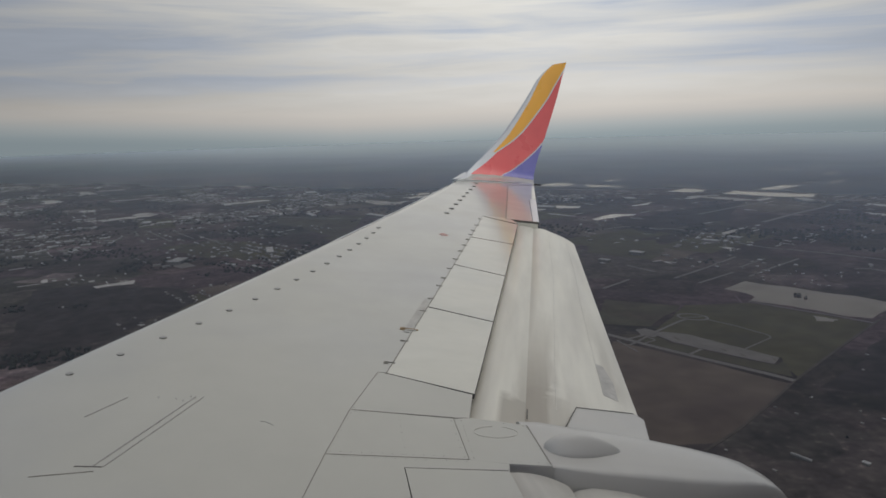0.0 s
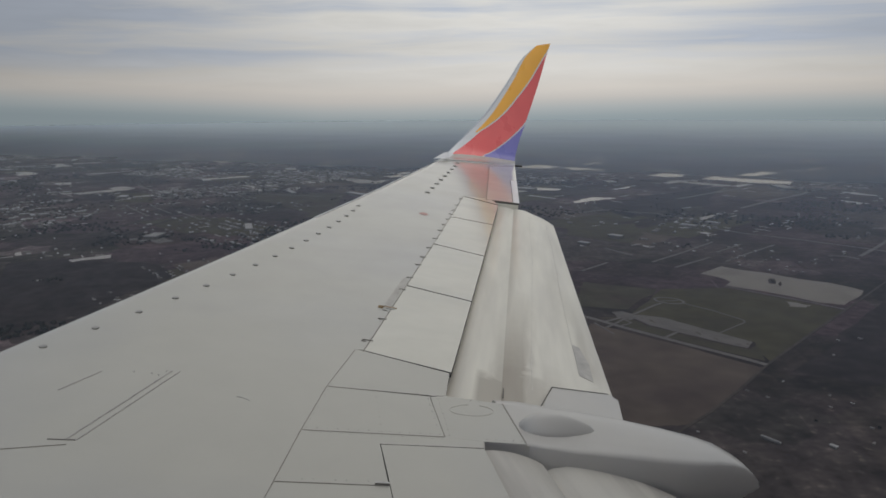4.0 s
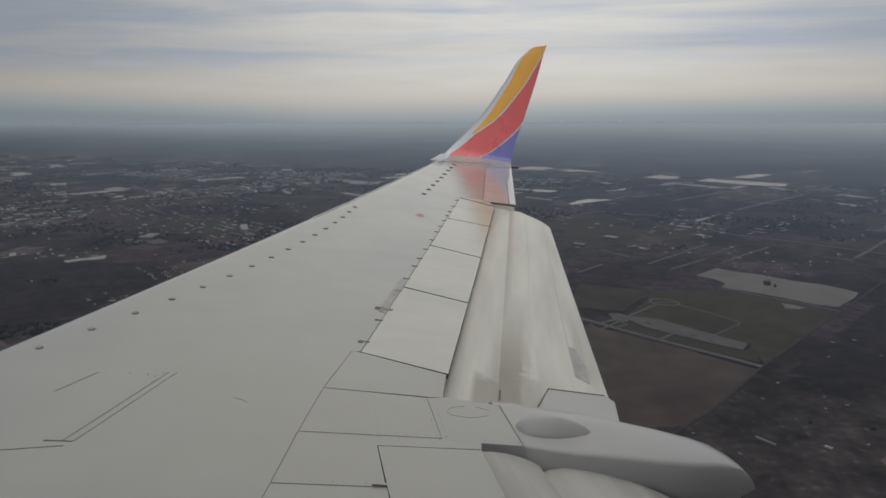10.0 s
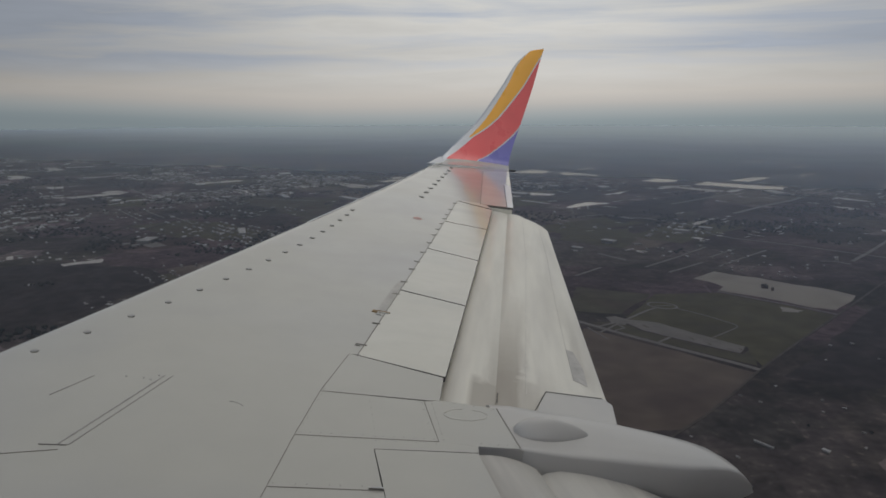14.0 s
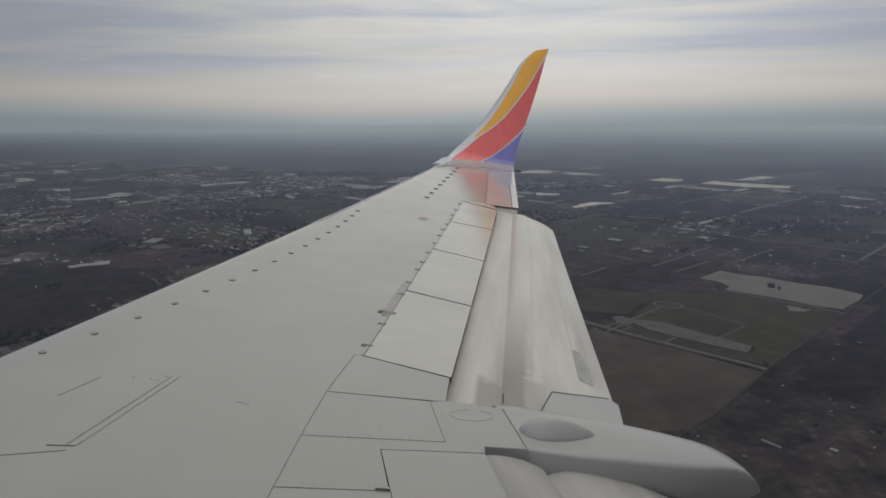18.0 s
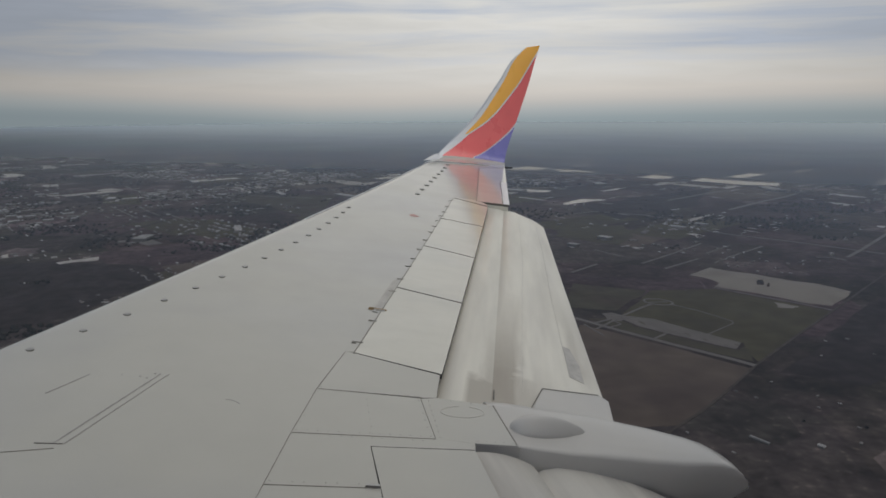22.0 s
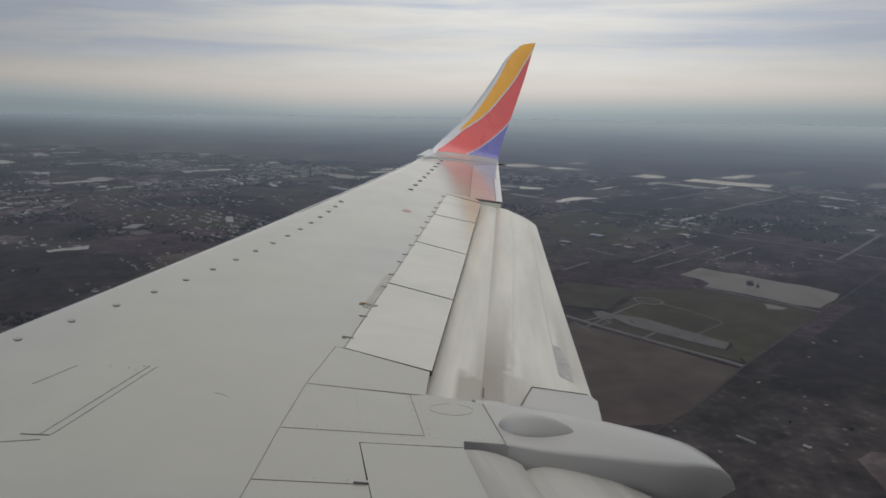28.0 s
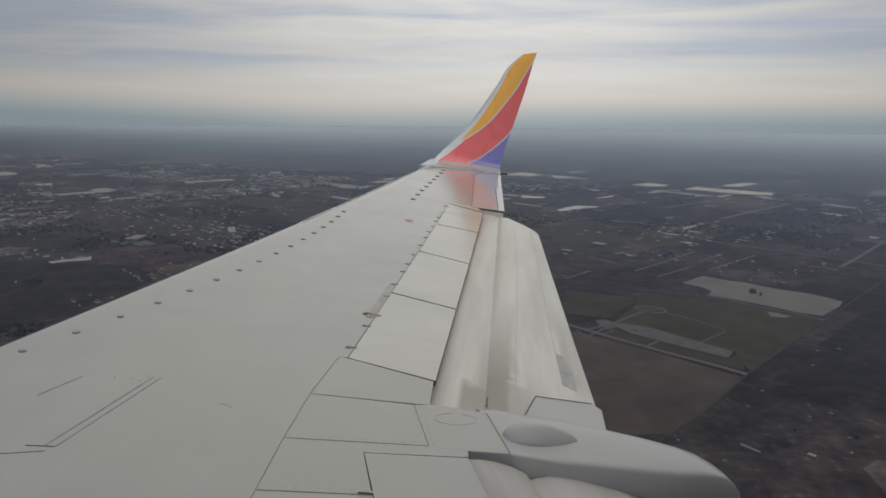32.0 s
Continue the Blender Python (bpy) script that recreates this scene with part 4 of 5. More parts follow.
# ---- the land ----
def land():
    bm = bmesh.new()
    n = 64
    rings = [[(r * math.cos(2 * math.pi * i / n), r * math.sin(2 * math.pi * i / n), z) for i in range(n)] for r, z in ((7500, -6), (7500, 0), (4000, 0), (2000, 0), (900, 0), (300, 0))]
    loft(bm, rings)
    return thing("ground", bm, LAND, "flat dark winter farmland seen from the air", "ground", "structure")


land()


def ring_wall(name, radius, top, mat, label, category, bottom=0.5):
    bm = bmesh.new()
    n = 96
    loft(bm, [[(radius * math.cos(2 * math.pi * i / n), radius * math.sin(2 * math.pi * i / n), z) for i in range(n)] for z in (bottom, top)], caps=False)
    return thing(name, bm, mat, label, category, "structure", smooth=True)


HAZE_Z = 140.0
ring_wall("backdrop", 4960, HAZE_Z - 0.53, FAR_LAND, "far dark plain fading towards the horizon", "backdrop", -1)


# one flat sheet stands in for the hazy air
def haze_sheet():
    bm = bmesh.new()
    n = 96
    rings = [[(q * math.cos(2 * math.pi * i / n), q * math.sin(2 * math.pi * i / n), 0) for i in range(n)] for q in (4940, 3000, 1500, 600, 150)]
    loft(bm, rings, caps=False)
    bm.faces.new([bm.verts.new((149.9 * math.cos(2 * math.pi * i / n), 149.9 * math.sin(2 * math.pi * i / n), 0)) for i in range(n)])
    ob = thing("haze", bm, haze_sheet_material(HAZE_REACH), "flat see-through sheet painted as pale haze over the plain", "haze", "structure")
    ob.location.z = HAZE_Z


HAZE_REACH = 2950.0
haze_sheet()


def patch(name, pts, mat, z, label, category, wobble=3.0, kind="structure", cuts=4):
    """A flat plot with an uneven border."""
    bm = bmesh.new()
    ring = []
    for k, (x0, y0) in enumerate(pts):
        x1, y1 = pts[(k + 1) % len(pts)]
        for s in range(cuts):
            x, y = x0 + (x1 - x0) * s / cuts, y0 + (y1 - y0) * s / cuts
            ring.append((x + random.uniform(-wobble, wobble), y + random.uniform(-wobble, wobble)))
    top = [bm.verts.new((x, y, z)) for x, y in ring]
    low = [bm.verts.new((x, y, -0.3)) for x, y in ring]
    bm.faces.new(top)
    for k in range(len(ring)):
        j = (k + 1) % len(ring)
        bm.faces.new((top[k], top[j], low[j], low[k]))
    return thing(name, bm, mat, label, category, kind)


GREENISH = "dull green pasture"
patch("field", [(803, -424), (790, -458), (754, -462), (719, -479), (660, -509), (645, -522), (658, -540), (610, -512), (683, -471), (750, -440)], GRASSY, 0.14, "strip of rough grass between the yard and the road", "field", 1.0)
patch("field", [(782, -404), (737, -427), (673, -459), (593, -496), (541, -419), (498, -352), (510, -278), (669, -311)], BROWN, 0.15, "bare reddish-brown ploughed field", "field", 1.2)
patch("field", [(802, -470), (901, -573), (884, -664), (794, -709), (736, -730), (608, -514), (665, -540), (735, -511)], GREEN, 0.15, "dull green mown playing field", "field", 2)
patch("field", [(1456, -697), (1426, -829), (1295, -779), (1218, -704), (1345, -632)], GREEN, 0.15, GREENISH, "field", 6)
patch("field", [(2022, -1500), (1903, -1633), (1724, -1501), (1717, -1339), (1858, -1333)], BROWN, 0.15, "bare brown field", "field", 8)
patch("field", [(864, -416), (821, -478), (902, -570), (972, -486)], GRASSY, 0.12, "rough brown-green grassland", "field", 4)
patch("field", [(691, -701), (782, -853), (678, -816), (520, -574), (570, -516)], SCRUB, 0.12, "dark scrubland", "field", 8)
patch("field", [(1971, -1453), (1733, -892), (1509, -862), (1636, -1159)], SCRUB, 0.12, "dark scrubland", "field", 8)
patch("field", [(1381, 366), (1388, 273), (1302, 130), (1194, 88), (1008, 198), (919, 286)], SCRUB, 0.12, "dark scrubland", "field", 5)
patch("field", [(2324, -87), (2164, -318), (1743, -202), (2198, -35)], GRASSY, 0.12, GREENISH, "field", 8)
patch("field", [(3066, -318), (2815, -611), (2363, -421), (2664, -236)], GRASSY, 0.12, GREENISH, "field", 10)
patch("field", [(2405, 332), (2369, 235), (2129, 197), (2193, 305)], GREEN, 0.12, GREENISH, "field", 4)
POND = "shallow pond of pale muddy water"
patch("pond", [(969, -683), (1004, -745), (973, -757), (935, -784), (895, -797), (860, -825), (812, -833), (792, -811), (760, -751), (778, -731), (806, -720), (844, -705), (875, -683), (895, -674), (908, -691), (937, -695)], WATER, 0.35, POND, "pond", 1.5)
patch("pond", [(797, -694), (769, -707), (764, -696), (772, -680)], WATER, 0.35, POND, "pond", 1.5)
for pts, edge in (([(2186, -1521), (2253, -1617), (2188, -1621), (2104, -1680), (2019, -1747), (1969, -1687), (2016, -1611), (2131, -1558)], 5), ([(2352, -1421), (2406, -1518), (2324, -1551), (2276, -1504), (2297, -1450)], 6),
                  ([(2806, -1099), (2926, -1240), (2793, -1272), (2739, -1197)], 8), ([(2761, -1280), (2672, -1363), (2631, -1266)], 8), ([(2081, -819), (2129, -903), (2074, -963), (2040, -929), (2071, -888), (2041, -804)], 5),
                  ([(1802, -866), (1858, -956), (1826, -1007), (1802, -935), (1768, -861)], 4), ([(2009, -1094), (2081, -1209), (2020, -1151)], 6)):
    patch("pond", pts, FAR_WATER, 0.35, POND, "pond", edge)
BARE_LABEL = "pale bare earth of a cleared plot"
for pts, edge in (
        ([(1607, -1535), (1564, -1549), (1527, -1553), (1519, -1513), (1553, -1516)], 3), ([(1756, -1685), (1721, -1701), (1635, -1703), (1689, -1670)], 3), ([(2451, -2471), (2415, -2485), (2372, -2445)], 6),
        ([(1448, -1007), (1500, -1098), (1484, -1089), (1425, -997)], 4), ([(1349, -891), (1352, -927), (1334, -912)], 4), ([(1374, -976), (1366, -999), (1356, -983)], 4), ([(1294, -901), (1275, -915), (1260, -899)], 4),
        ([(1293, -706), (1287, -725), (1272, -712), (1276, -699)], 3), ([(1243, -614), (1239, -626), (1225, -617), (1227, -609)], 3), ([(1208, -716), (1184, -736), (1173, -718)], 4), ([(1255, -1337), (1234, -1352), (1221, -1324)], 4),
        ([(2542, 366), (2596, 332), (2527, 283), (2469, 301), (2469, 340)], 4), ([(2283, 305), (2283, 269), (2229, 266), (2239, 294)], 3), ([(2466, 495), (2466, 457), (2418, 446), (2413, 470)], 3),
        ([(2774, 564), (2792, 514), (2715, 506), (2711, 542)], 4), ([(3171, 784), (3219, 721), (3163, 702), (3113, 751)], 8), ([(4623, 647), (4576, 420), (4500, 428), (4554, 609)], 10), ([(2918, 741), (2925, 708), (2863, 700)], 5),
        ([(1832, 420), (1852, 404), (1820, 384), (1798, 390)], 3), ([(1378, 271), (1391, 238), (1407, 208), (1375, 204), (1369, 243), (1356, 263)], 2), ([(1474, 376), (1482, 367), (1448, 360), (1446, 369)], 1.5), ([(1230, 289), (1231, 282), (1223, 282), (1221, 286)], 1),
        ([(3030, -204), (3004, -267), (2933, -252), (2925, -209)], 5), ([(2753, -284), (2763, -318), (2700, -307)], 4), ([(2560, -398), (2483, -442), (2511, -525), (2400, -464), (2444, -398)], 8), ([(4292, -962), (4301, -1072), (4198, -1040)], 12),
        ([(3975, 35), (4141, -108), (4009, -90), (3838, 8)], 12), ([(4947, -538), (4507, -622), (4354, -569), (4558, -512)], 20), ([(2359, -164), (2391, -210), (2342, -209), (2291, -176)], 4)):
    patch("plot", pts, BARE, 0.15, BARE_LABEL, "plot", edge)
YARD = "pale concrete yard beside the road"
patch("yard", [(797, -476), (776, -499), (735, -513), (705, -525), (665, -540), (649, -521), (660, -513), (689, -498), (719, -483), (754, -466), (785, -463)], CONCRETE, 0.25, YARD, "yard", 0.6)
patch("yard", [(816, -451), (817, -465), (795, -474), (778, -456), (793, -446)], CONCRETE, 0.25, YARD, "yard", 0.6)
patch("yard", [(1607, 181), (1611, 154), (1510, 110), (1495, 136), (1533, 158)], CONCRETE, 0.25, YARD, "yard", 1.0)
patch("yard", [(1600, 142), (1584, 114), (1564, 117), (1564, 135)], CONCRETE, 0.27, YARD, "yard", 1.0)

# flat grass-coloured patches stand for the yard's dark cars and buildings
for (x, y), (u, v) in (((729, -492), (720, -492)), ((713, -501), (703, -502)), ((691, -508), (682, -509)), ((666, -519), (658, -519)), ((663, -529), (658, -530)), ((771, -476), (760, -478))):
    patch("lawn", [(x, y), (u, y), (u, v), (x, v)], GREEN, 0.32, "small dark flat patch standing for cars and buildings in the yard", "lawn", 0.5)


rng = random.Random(21)
for k in range(150):
    q, a = rng.uniform(900, 4700), radians(rng.uniform(-50, 18))
    x, y = q * math.cos(a), q * math.sin(a)
    if x < 1150 and y < -380:
        continue
    big = k % 5 < 3
    w, l, t = rng.uniform(60, 150) if big else rng.uniform(10, 30), rng.uniform(120, 320) if big else rng.uniform(40, 140), radians(24 + rng.choice((0, 90)) + rng.uniform(-6, 6))
    if k > 69:
        q = rng.uniform(2400, 4800)
        x, y, w, l = q * math.cos(a), q * math.sin(a), rng.uniform(20, 60), rng.uniform(70, 230)
    c, d = math.cos(t), math.sin(t)
    pts = [(x + (u * l * c - v * w * d) / 2, y + (u * l * d + v * w * c) / 2) for u, v in ((-1, -1), (1, -1), (1, 1), (-1, 1))]
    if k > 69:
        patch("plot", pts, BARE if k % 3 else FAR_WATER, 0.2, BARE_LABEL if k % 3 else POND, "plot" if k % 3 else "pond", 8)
    elif big:
        patch("field", pts, rng.choice((GREEN, BROWN, SCRUB, GRASSY)), 0.10 + 0.0005 * k, "dull winter field", "field", 6)
    else:
        patch("plot", pts, BARE, 0.18, BARE_LABEL, "plot", 4)


def road(points, wide, mat=ASPHALT, z=0.45, label="grey two-lane country road"):
    bm = bmesh.new()
    pts = [Vector((x, y, 0)) for x, y in points]
    rows = []
    for k, p in enumerate(pts):
        d = (pts[min(k + 1, len(pts) - 1)] - pts[max(k - 1, 0)]).normalized()
        s = Vector((-d.y, d.x, 0)) * wide / 2
        rows.append([p + s + Vector((0, 0, z)), p - s + Vector((0, 0, z)), p - s - Vector((0, 0, 0.3)), p + s - Vector((0, 0, 0.3))])
    loft(bm, rows)
    return thing("road", bm, mat, label, "road", "structure")


STREET = "pale residential street"
road([(930, -363), (805, -411), (750, -434), (683, -465), (625, -494), (599, -505)], 7, CONCRETE)
road([(599, -505), (552, -438), (516, -383), (488, -332)], 3.0, DUST, 0.4, "narrow dirt lane beside the field")
road([(599, -505), (667, -615), (736, -729), (866, -942), (1009, -1181)], 3.2, DUST, 0.42, "narrow dirt lane beside the field")
road([(890, -668), (838, -691), (778, -722), (742, -736)], 3, PATHWAY, 0.4, "gravel dike path beside the pond")
road([(781, -421), (797, -467), (830, -520), (835, -532)], 4, CONCRETE, 0.5, "drive to a turning loop")
cx, cy = (844, -549)
ux, uy = (828, -560)
wx, wy = (852, -561)
road([(cx + (ux - cx) * math.cos(0.45 * k) + (wx - cx) * math.sin(0.45 * k), cy + (uy - cy) * math.cos(0.45 * k) + (wy - cy) * math.sin(0.45 * k)) for k in range(15)], 3, CONCRETE, 0.52, "loop road round a grass island")
road([(845, -538), (840, -560)], 2.2, CONCRETE, 0.54, "path across the grass island")
road([(826, -559), (787, -574), (738, -584), (730, -579), (703, -525)], 1.8, CONCRETE, 0.5, "footpath across the playing field")
road([(760, -413), (769, -428), (785, -450), (795, -467)], 3, CONCRETE, 0.5, "service lane beside the yard")
road([(781, -408), (734, -409)], 2.2, CONCRETE, 0.5, "service lane beside the yard")
road([(719, -480), (707, -458)], 3.5, CONCRETE, 0.5, "service lane beside the yard")
road([(782, -449), (767, -450), (761, -433)], 2.5, CONCRETE, 0.52, "service lane beside the yard")
road([(1360, -949), (1255, -971), (1163, -1027), (1097, -1057), (1031, -1086), (969, -1112)], 5, PATHWAY, 0.5)
road([(1019, -966), (1011, -988), (984, -995)], 5, CONCRETE, 0.5, STREET)
for pts in ([(1065, -658), (1122, -755), (1189, -859)], [(1019, -672), (1070, -770)], [(1104, -808), (1153, -894)], [(1034, -776), (1075, -846), (1129, -946)], [(1040, -519), (1084, -587)], [(1194, -640), (1124, -656)]):
    road(pts, 4.5, PATHWAY, 0.5, STREET)
road([(1002, -1015), (1057, -1106), (1188, -1310)], 7, PATHWAY, 0.55)
road([(1555, -1199), (1662, -1385), (1722, -1508), (1834, -1686), (2037, -2008), (2148, -2227)], 11, PATHWAY, 0.55)
road([(1758, -1156), (1829, -1294), (1915, -1471)], 9, PATHWAY, 0.5)
road([(1596, -749), (1632, -871), (1541, -955), (1418, -993)], 7, PATHWAY, 0.5)
road([(2633, 290), (2516, 254), (2333, 178), (2156, 101)], 9, CONCRETE, 0.5)
road([(2122, 275), (1873, 188)], 4, PATHWAY, 0.5, STREET)
road([(2035, 189), (1903, 140)], 4, PATHWAY, 0.5, STREET)
road([(1951, 132), (1776, 68)], 4, PATHWAY, 0.5, STREET)
road([(1856, 464), (1736, 410)], 3.5, CONCRETE, 0.5, STREET)
road([(1689, 253), (1590, 211)], 3.5, CONCRETE, 0.5, STREET)
road([(1481, 363), (1485, 344)], 4, CONCRETE, 0.5, STREET)
road([(2324, 596), (2529, 460), (2901, 264), (3476, -64)], 9, ASPHALT, 0.5)
road([(1499, 254), (1727, 166), (2171, -34), (2804, -331)], 6, TRACK, 0.45)
road([(2249, 104), (2257, -68), (2120, -248)], 6, PATHWAY, 0.5)

# houses
HOUSE = []


def house_kind(w, l, h, pitch, roof):
    base = new("house")
    bm = bmesh.new()
    v = box(bm, (-l / 2, -w / 2, 0), (l / 2, w / 2, h))
    part("wall", bm, WALLS, base)
    bm = bmesh.new()
    o, t = 0.5, 0.25
    ring = lambda x: [(x, -w / 2 - o, h - 0.1), (x, 0, h + pitch), (x, w / 2 + o, h - 0.1), (x, w / 2 + o, h - 0.1 + t), (x, 0, h + pitch + t), (x, -w / 2 - o, h - 0.1 + t)]
    loft(bm, [ring(-l / 2 - o), ring(l / 2 + o)])
    part("roof", bm, roof, base)
    return base


KINDS = [(4.6, 6.5, 2.5, 1.4, ROOFS, "small house with a dark shingle roof"), (5, 8.5, 2.6, 1.5, ROOFS, "long low house with a grey shingle roof"),
         (5, 9, 2.6, 1.0, PALE_ROOF, "low shed with a pale metal roof"), (3.2, 8.5, 2.5, 0.6, PALE_ROOF, "narrow mobile home with a white roof")]
for k in KINDS:
    HOUSE.append(tagged(house_kind(*k[:5]), k[5], "house" if k[4] is ROOFS else "shed", "houses on the plain"))
PLACES = []


def settle(cx, cy, across, along, n, turn, thin=0.55):
    """Houses in loose rows round a place."""
    for _ in range(round(n * thin)):
        u = random.uniform(-across, across)
        w = round(random.uniform(-along, along) / 24) * 24 + random.uniform(-3, 3)
        a = radians(turn)
        PLACES.append((cx + u * math.cos(a) - w * math.sin(a), cy + u * math.sin(a) + w * math.cos(a), turn + random.choice((0, 0, 90)) + random.uniform(-8, 8)))


settle(*(1413, -960), 120, 60, 30, -40)
settle(*(1304, -914), 90, 40, 24, -40)
settle(*(1372, -892), 110, 50, 24, -40)
settle(*(1122, -771), 140, 40, 30, 20)
settle(*(1087, -843), 120, 60, 34, 20)
settle(*(986, -810), 90, 30, 20, 20)
settle(*(1006, -960), 80, 30, 14, -40)
settle(*(1624, -807), 200, 60, 30, -20)
settle(*(1268, -1188), 160, 80, 16, -40)
settle(*(1981, 187), 130, 110, 60, 25)
settle(*(1714, 84), 130, 110, 50, 25, 1.2)
settle(*(1980, 328), 130, 110, 30, 25)
settle(*(2567, 562), 200, 120, 40, 25)
settle(*(2006, -44), 160, 110, 60, 25)
settle(*(1607, -44), 130, 60, 46, 25, 1.2)
settle(*(1466, -18), 90, 50, 34, 25, 1.2)
settle(*(1251, 83), 70, 60, 26, 20, 1.2)
settle(*(1205, 97), 40, 30, 10, 20, 1.2)
settle(*(1084, 162), 40, 30, 8, 20, 1.2)
settle(*(1439, 318), 60, 40, 8, 20, 1.2)
settle(*(623, -635), 40, 40, 7, 20)
settle(*(523, -475), 50, 40, 10, 20)
settle(*(469, -375), 24, 20, 4, 20)
settle(*(445, -485), 30, 40, 6, 20)
first = set()
FAR_PLACES = [p for p in PLACES if math.hypot(p[0], p[1]) > 1390]
for x, y, turn in PLACES:
    if math.hypot(x, y) > 1390:
        continue
    i = random.choice((0, 0, 1, 1, 2, 3))
    m = pose(x, y, 0, 0, 0, turn) @ Matrix.Scale(0.72 if math.hypot(x, y) > 900 else 0.5, 4)
    if i not in first:
        first.add(i)
        HOUSE[i].matrix_basis = m
    else:
        copy_thing(HOUSE[i], m)
for i in range(4):
    if i not in first:
        HOUSE[i].matrix_basis = pose(700 + 40 * i, -360, 0, 0, 0, 30)


def warehouse(x, y, turn, l, w, h):
    base = tagged(new("warehouse"), "large flat-roofed warehouse with a pale roof", "warehouse", "warehouses on the plain")
    bm = bmesh.new()
    box(bm, (-l / 2, -w / 2, 0), (l / 2, w / 2, h))
    part("wall", bm, WALLS, base)
    bm = bmesh.new()
    rings = [[(sx * (l / 2 + 0.4 - i), sy * (w / 2 + 0.4 - i), z) for sx, sy in ((-1, -1), (1, -1), (1, 1), (-1, 1))] for i, z in ((0, h), (0, h + 0.9), (0.8, h + 0.9), (0.8, h + 0.5))]
    loft(bm, rings)
    part("roof", bm, PALE_ROOF, base)
    base.matrix_basis = pose(x, y, 0, 0, 0, turn)


warehouse(*(1562, 148), -20, 46, 24, 6)
warehouse(*(1285, -711), 30, 26, 14, 5)
warehouse(*(1236, -619), 30, 20, 10, 5)
warehouse(*(1349, -915), 30, 34, 14, 5)
warehouse(*(1364, -983), 30, 28, 12, 5)
warehouse(*(454, -392), -162, 16, 1.1, 1.2)
warehouse(*(430, -429), -162, 5, 2.0, 1.8)
warehouse(*(2263, 288), 0, 40, 20, 6)
warehouse(*(1619, -33), 0, 70, 14, 5)
warehouse(*(2992, -234), 0, 70, 40, 6)
for k in range(28):
    r, a = random.uniform(2100, 4300), radians(random.uniform(-44, 13))
    warehouse(r * math.cos(a), r * math.sin(a), random.uniform(-40, 40), random.uniform(30, 90), random.uniform(12, 35), random.uniform(4, 7))


def far_houses():
    """The crowd of small far roofs, in loose settlements."""
    verts, faces, mats = [], [], []
    rng = random.Random(5)
    made = 0
    while made < 4600:
        r, a = 1500 + 3300 * math.sqrt(rng.random()), radians(rng.uniform(-52, 18))
        x, y = r * math.cos(a), r * math.sin(a)
        t = radians(24 + rng.choice((0, 90)) + rng.uniform(-10, 10))
        if made < len(FAR_PLACES):
            x, y, t = FAR_PLACES[made][0], FAR_PLACES[made][1], radians(FAR_PLACES[made][2])
        else:
            town = noise.noise((x / 420, y / 420, 3.1)) + 0.35 * noise.noise((x / 120, y / 120, 8.0)) + (0.18 if y > -500 else -0.08)
            if town < 0.38:
                continue
        made += 1
        l, w, h = rng.choice(((7, 5, 2.5), (8, 5, 2.5), (10, 6, 3), (14, 7, 3.5), (24, 9, 4.5))[:5 if made > len(FAR_PLACES) else 3])
        c, s = math.cos(t), math.sin(t)
        k = len(verts)
        for px, py, pz in ((-l, -w, 0), (l, -w, 0), (l, w, 0), (-l, w, 0), (-l, -w, h), (l, -w, h), (l, w, h), (-l, w, h), (-l, 0, h + 2), (l, 0, h + 2)):
            verts.append((x + (px * c - py * s) / 2, y + (px * s + py * c) / 2, pz * 0.75))
        for f in ((0, 1, 5, 4), (1, 2, 6, 5), (2, 3, 7, 6), (3, 0, 4, 7), (4, 8, 7), (5, 6, 9)):
            faces.append(tuple(k + q for q in f))
            mats.append(0)
        roof = 2 if rng.random() < 0.4 else 1
        for f in ((4, 5, 9, 8), (8, 9, 6, 7)):
            faces.append(tuple(k + q for q in f))
            mats.append(roof)
    me = bpy.data.meshes.new("far_houses")
    me.from_pydata(verts, [], faces)
    for mt in (WALLS, ROOFS, PALE_ROOF):
        me.materials.append(mt)
    me.polygons.foreach_set("material_index", mats)
    tagged(new("far_houses", me), "scattered far houses with grey and pale roofs", "houses", kind="stuff")


far_houses()


def far_strips():
    """Thin pale strips of yards, tracks and bare ground across the far plain, gathered round the towns."""
    verts, faces = [], []
    rng = random.Random(33)
    made = 0
    while made < 1100:
        r, a = 1350 + 3450 * rng.random() ** 0.75, radians(rng.uniform(-52, 19))
        x, y = r * math.cos(a), r * math.sin(a)
        n = noise.noise((x / 520, y / 520, 6.4)) + 0.5 * noise.noise((x / 150, y / 150, 2.0))
        if n < 0.22 and rng.random() > 0.12:
            continue
        made += 1
        t = radians(24 + rng.choice((0, 90, 90)) + rng.uniform(-7, 7))
        l, w = rng.uniform(8, 50) * (0.2 + r / 3000), rng.uniform(1.6, 5.0) * (0.3 + r / 3200)
        c, s = math.cos(t), math.sin(t)
        k = len(verts)
        for z in (-0.2, 0.32):
            for u, v in ((-1, -1), (1, -1), (1, 1), (-1, 1)):
                j = rng.uniform(0.7, 1.2)
                verts.append((x + (u * l * j * c - v * w * s) / 2, y + (u * l * j * s + v * w * c) / 2, z))
        faces += [tuple(k + q for q in f) for f in ((4, 5, 6, 7), (0, 1, 5, 4), (1, 2, 6, 5), (2, 3, 7, 6), (3, 0, 4, 7))]
    me = bpy.data.meshes.new("far_strips")
    me.from_pydata(verts, [], faces)
    me.materials.append(BARE)
    tagged(new("far_strips", me), "thin pale strips of bare ground and yards", "bare ground", kind="stuff")


far_strips()


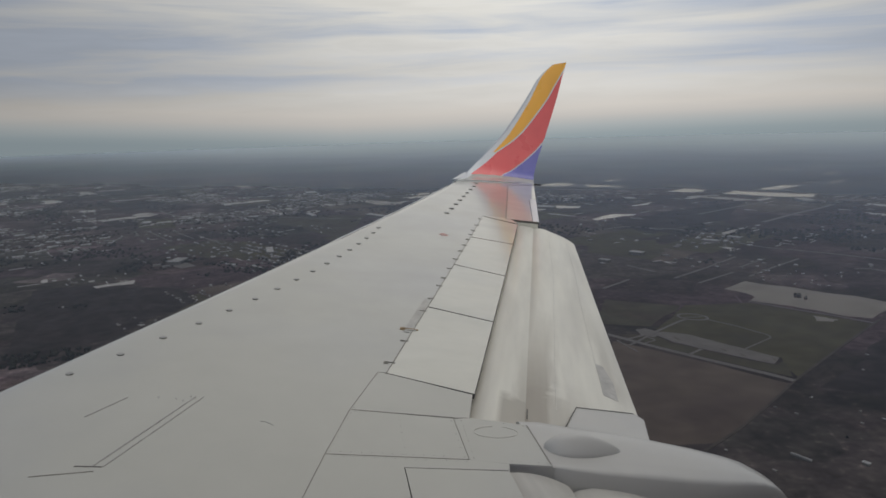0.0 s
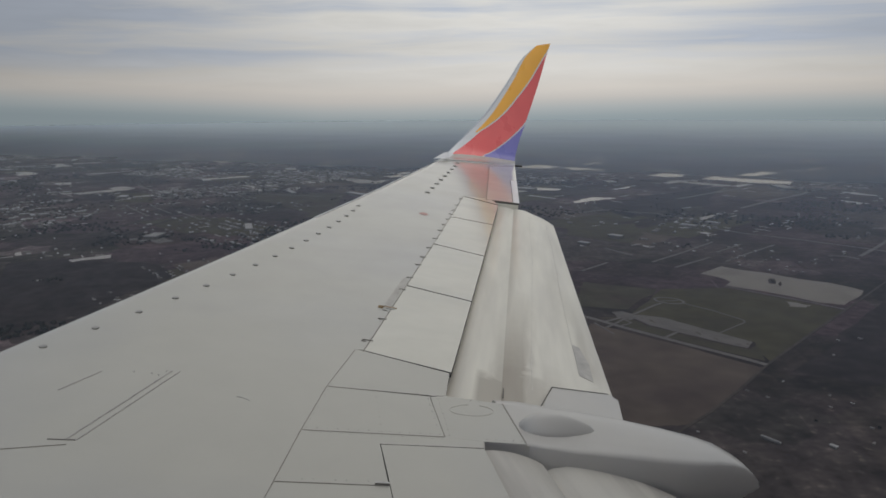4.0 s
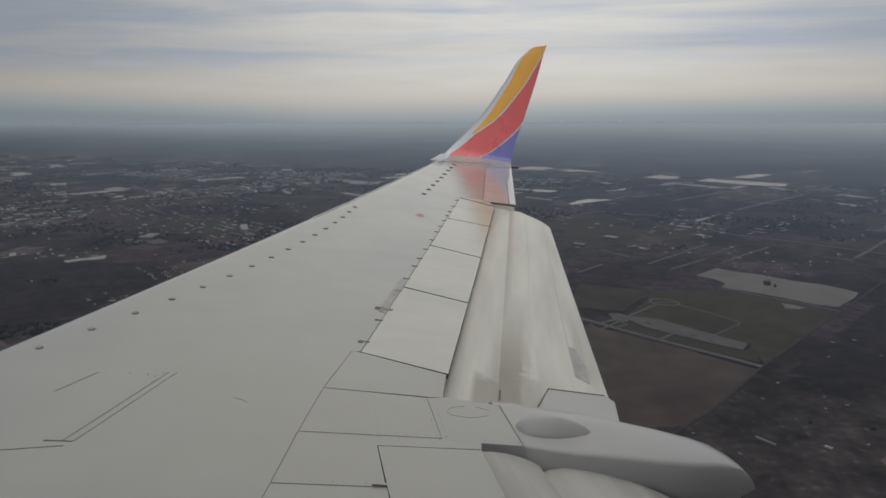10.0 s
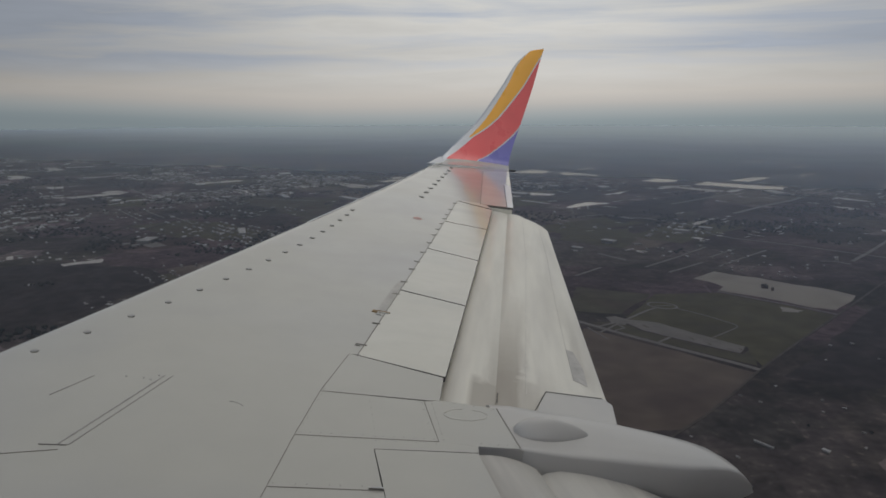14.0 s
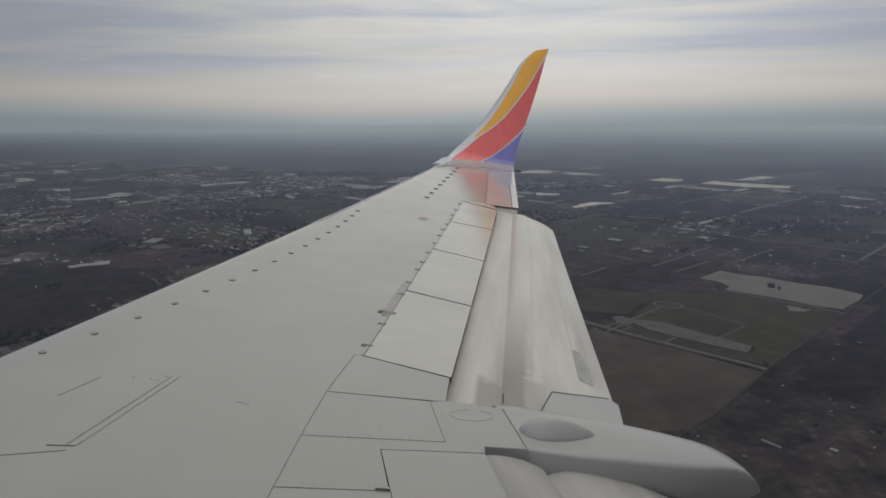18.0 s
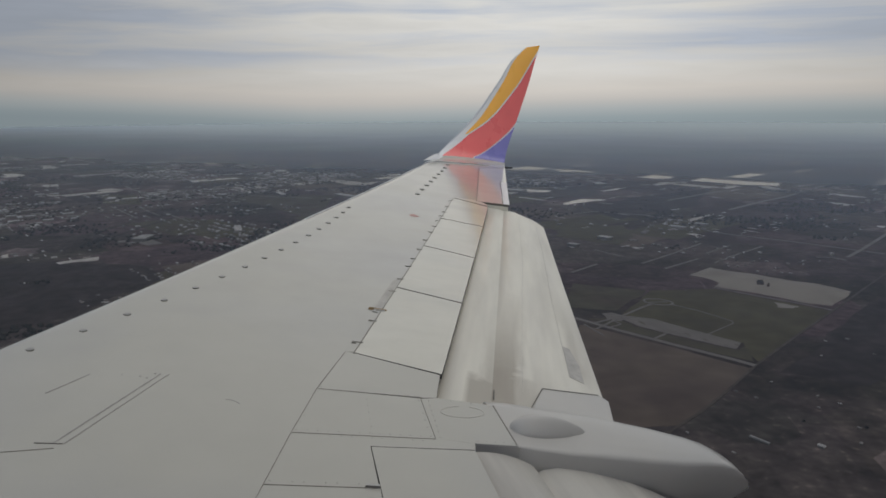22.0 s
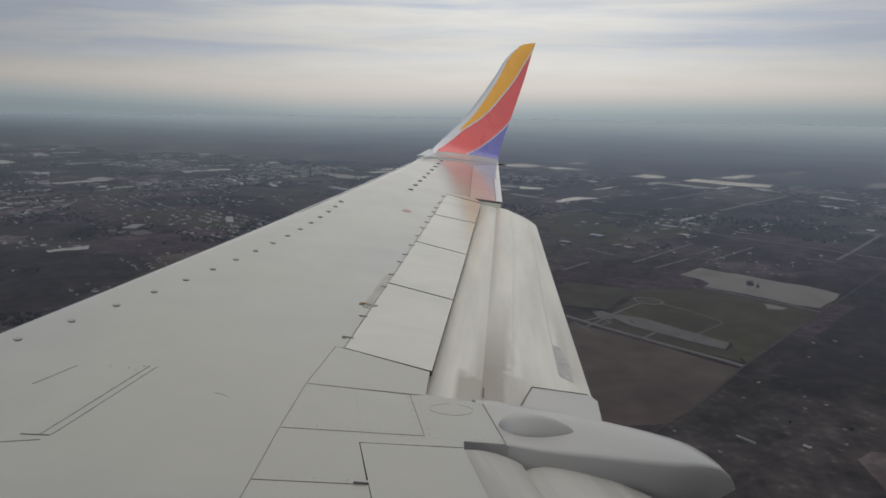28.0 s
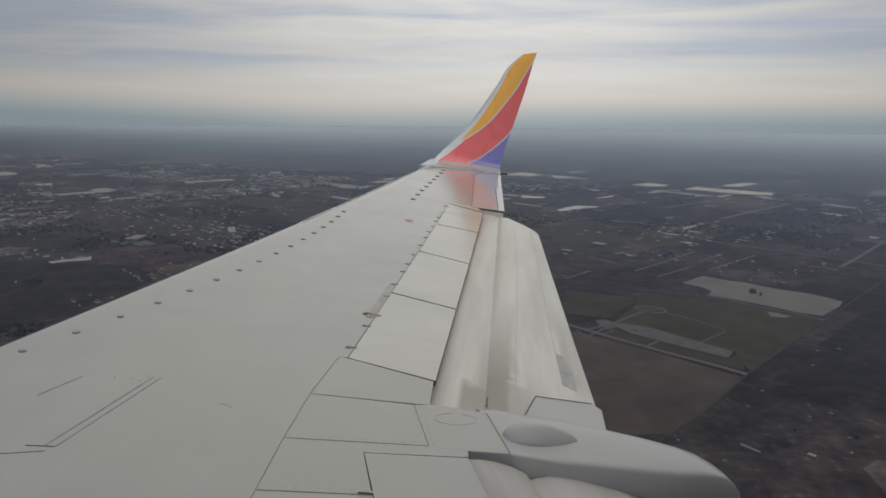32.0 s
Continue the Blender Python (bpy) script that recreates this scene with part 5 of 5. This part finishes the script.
def woodland():
    """Hedges and woods as many small uneven clumps of leaves."""
    ico = bmesh.new()
    bmesh.ops.create_icosphere(ico, subdivisions=1, radius=1.0)
    base = [v.co.copy() for v in ico.verts]
    tri = [tuple(v.index for v in f.verts) for f in ico.faces]
    ico.free()
    verts, faces = [], []
    rng = random.Random(9)
    made = 0
    while made < 9000:
        r, a = 950 + 2900 * rng.random() ** 1.2, radians(rng.uniform(-54, 20))
        x, y = r * math.cos(a), r * math.sin(a)
        n = noise.noise((x / 260, y / 260, 1.0)) + 0.5 * noise.noise((x / 70, y / 70, 5.0))
        if n < (0.16 if r > 1500 else 0.42):
            continue
        if x < 1120 and y < -420 and n < 0.5:
            continue
        if any(math.hypot(x - cx, y - cy) < 170 for cx, cy in ((2087, -1623), (2169, -1564), (2008, -1679), (2311, -1470), (2775, -1176), (2671, -1298), (2031, -871), (1778, -899), (2011, -1131))):
            continue
        made += 1
        k = len(verts)
        s = rng.uniform(1.5, 4.0)
        for p in base:
            j = rng.uniform(0.6, 1.25)
            verts.append((x + p.x * s * j, y + p.y * s * j, max(0, s * 0.55 + p.z * s * j * 0.7)))
        faces += [tuple(k + q for q in f) for f in tri]
    me = bpy.data.meshes.new("woodland")
    me.from_pydata(verts, [], faces)
    me.materials.append(LEAVES)
    tagged(new("woodland", me), "dark leafless and evergreen woods and hedges", "woods", kind="stuff")


woodland()


def tree_kind(seed, height):
    rng = random.Random(seed)
    base = tagged(new("tree"), "dark bushy tree standing among fields", "tree", "trees near the fields")
    bm = bmesh.new()
    n = 7
    loft(bm, [[(r * math.cos(2 * math.pi * i / n), r * math.sin(2 * math.pi * i / n), z) for i in range(n)] for r, z in ((0.4, -0.1), (0.28, height * 0.3), (0.12, height * 0.75))])
    for _ in range(6):
        a, z = rng.uniform(0, 6.28), height * rng.uniform(0.3, 0.6)
        tip = Vector((math.cos(a) * height * 0.3, math.sin(a) * height * 0.3, z + height * 0.2))
        loft(bm, [[(0.1 * math.cos(t), 0.1 * math.sin(t), z) for t in (0, 2.1, 4.2)], [(tip.x + 0.03 * math.cos(t), tip.y + 0.03 * math.sin(t), tip.z) for t in (0, 2.1, 4.2)]])
    part("trunk", bm, BARK, base)
    bm = bmesh.new()
    for _ in range(110):
        a, q = rng.uniform(0, 6.28), height * 0.42 * math.sqrt(rng.random())
        z = height * (0.35 + 0.6 * rng.random() * (1 - (q / height) ** 2 * 3))
        m = Matrix.Translation((q * math.cos(a), q * math.sin(a), z)) @ Euler((rng.uniform(0, 3), rng.uniform(0, 3), 0)).to_matrix().to_4x4()
        s = rng.uniform(0.5, 1.1)
        vs = [bm.verts.new(m @ Vector(p)) for p in ((-s, 0, 0.1), (0, -s * 0.7, -0.2), (s, 0, 0.15), (0, s * 0.7, -0.1))]
        bm.faces.new(vs)
    part("crown", bm, LEAVES, base)
    return base


patch("islet", [(906, -753), (896, -759), (879, -745), (885, -738)], LAND, 0.6, "small dark islet in the pond", "islet", 0.8)
patch("islet", [(884, -753), (879, -755), (868, -746), (869, -742)], LAND, 0.6, "small dark islet in the pond", "islet", 0.8)
TREES = [tree_kind(1, 9), tree_kind(2, 12), tree_kind(3, 7)]
spots = [(x, y, 0.6) for x, y in ((893, -747), (889, -749), (883, -743), (885, -749), (877, -751), (871, -747))]
while len(spots) < 9:
    a, d = radians(random.uniform(-50, -24)), random.uniform(560, 1000)
    x, y = d * math.cos(a), d * math.sin(a)
    off = Vector((x, y))
    if min((off - Vector(p)).length for p in ((579, -390), (577, -348), (763, -557), (773, -525), (688, -564), (847, -755), (915, -714))) > 115:
        spots.append((x, y, 0))
for i, (x, y, z) in enumerate(spots):
    m = pose(x, y, z, 0, 0, random.uniform(0, 360)) @ Matrix.Scale(0.55 if z else 0.8, 4)
    if i < 3:
        TREES[i].matrix_basis = m
    else:
        copy_thing(TREES[i % 3], m)
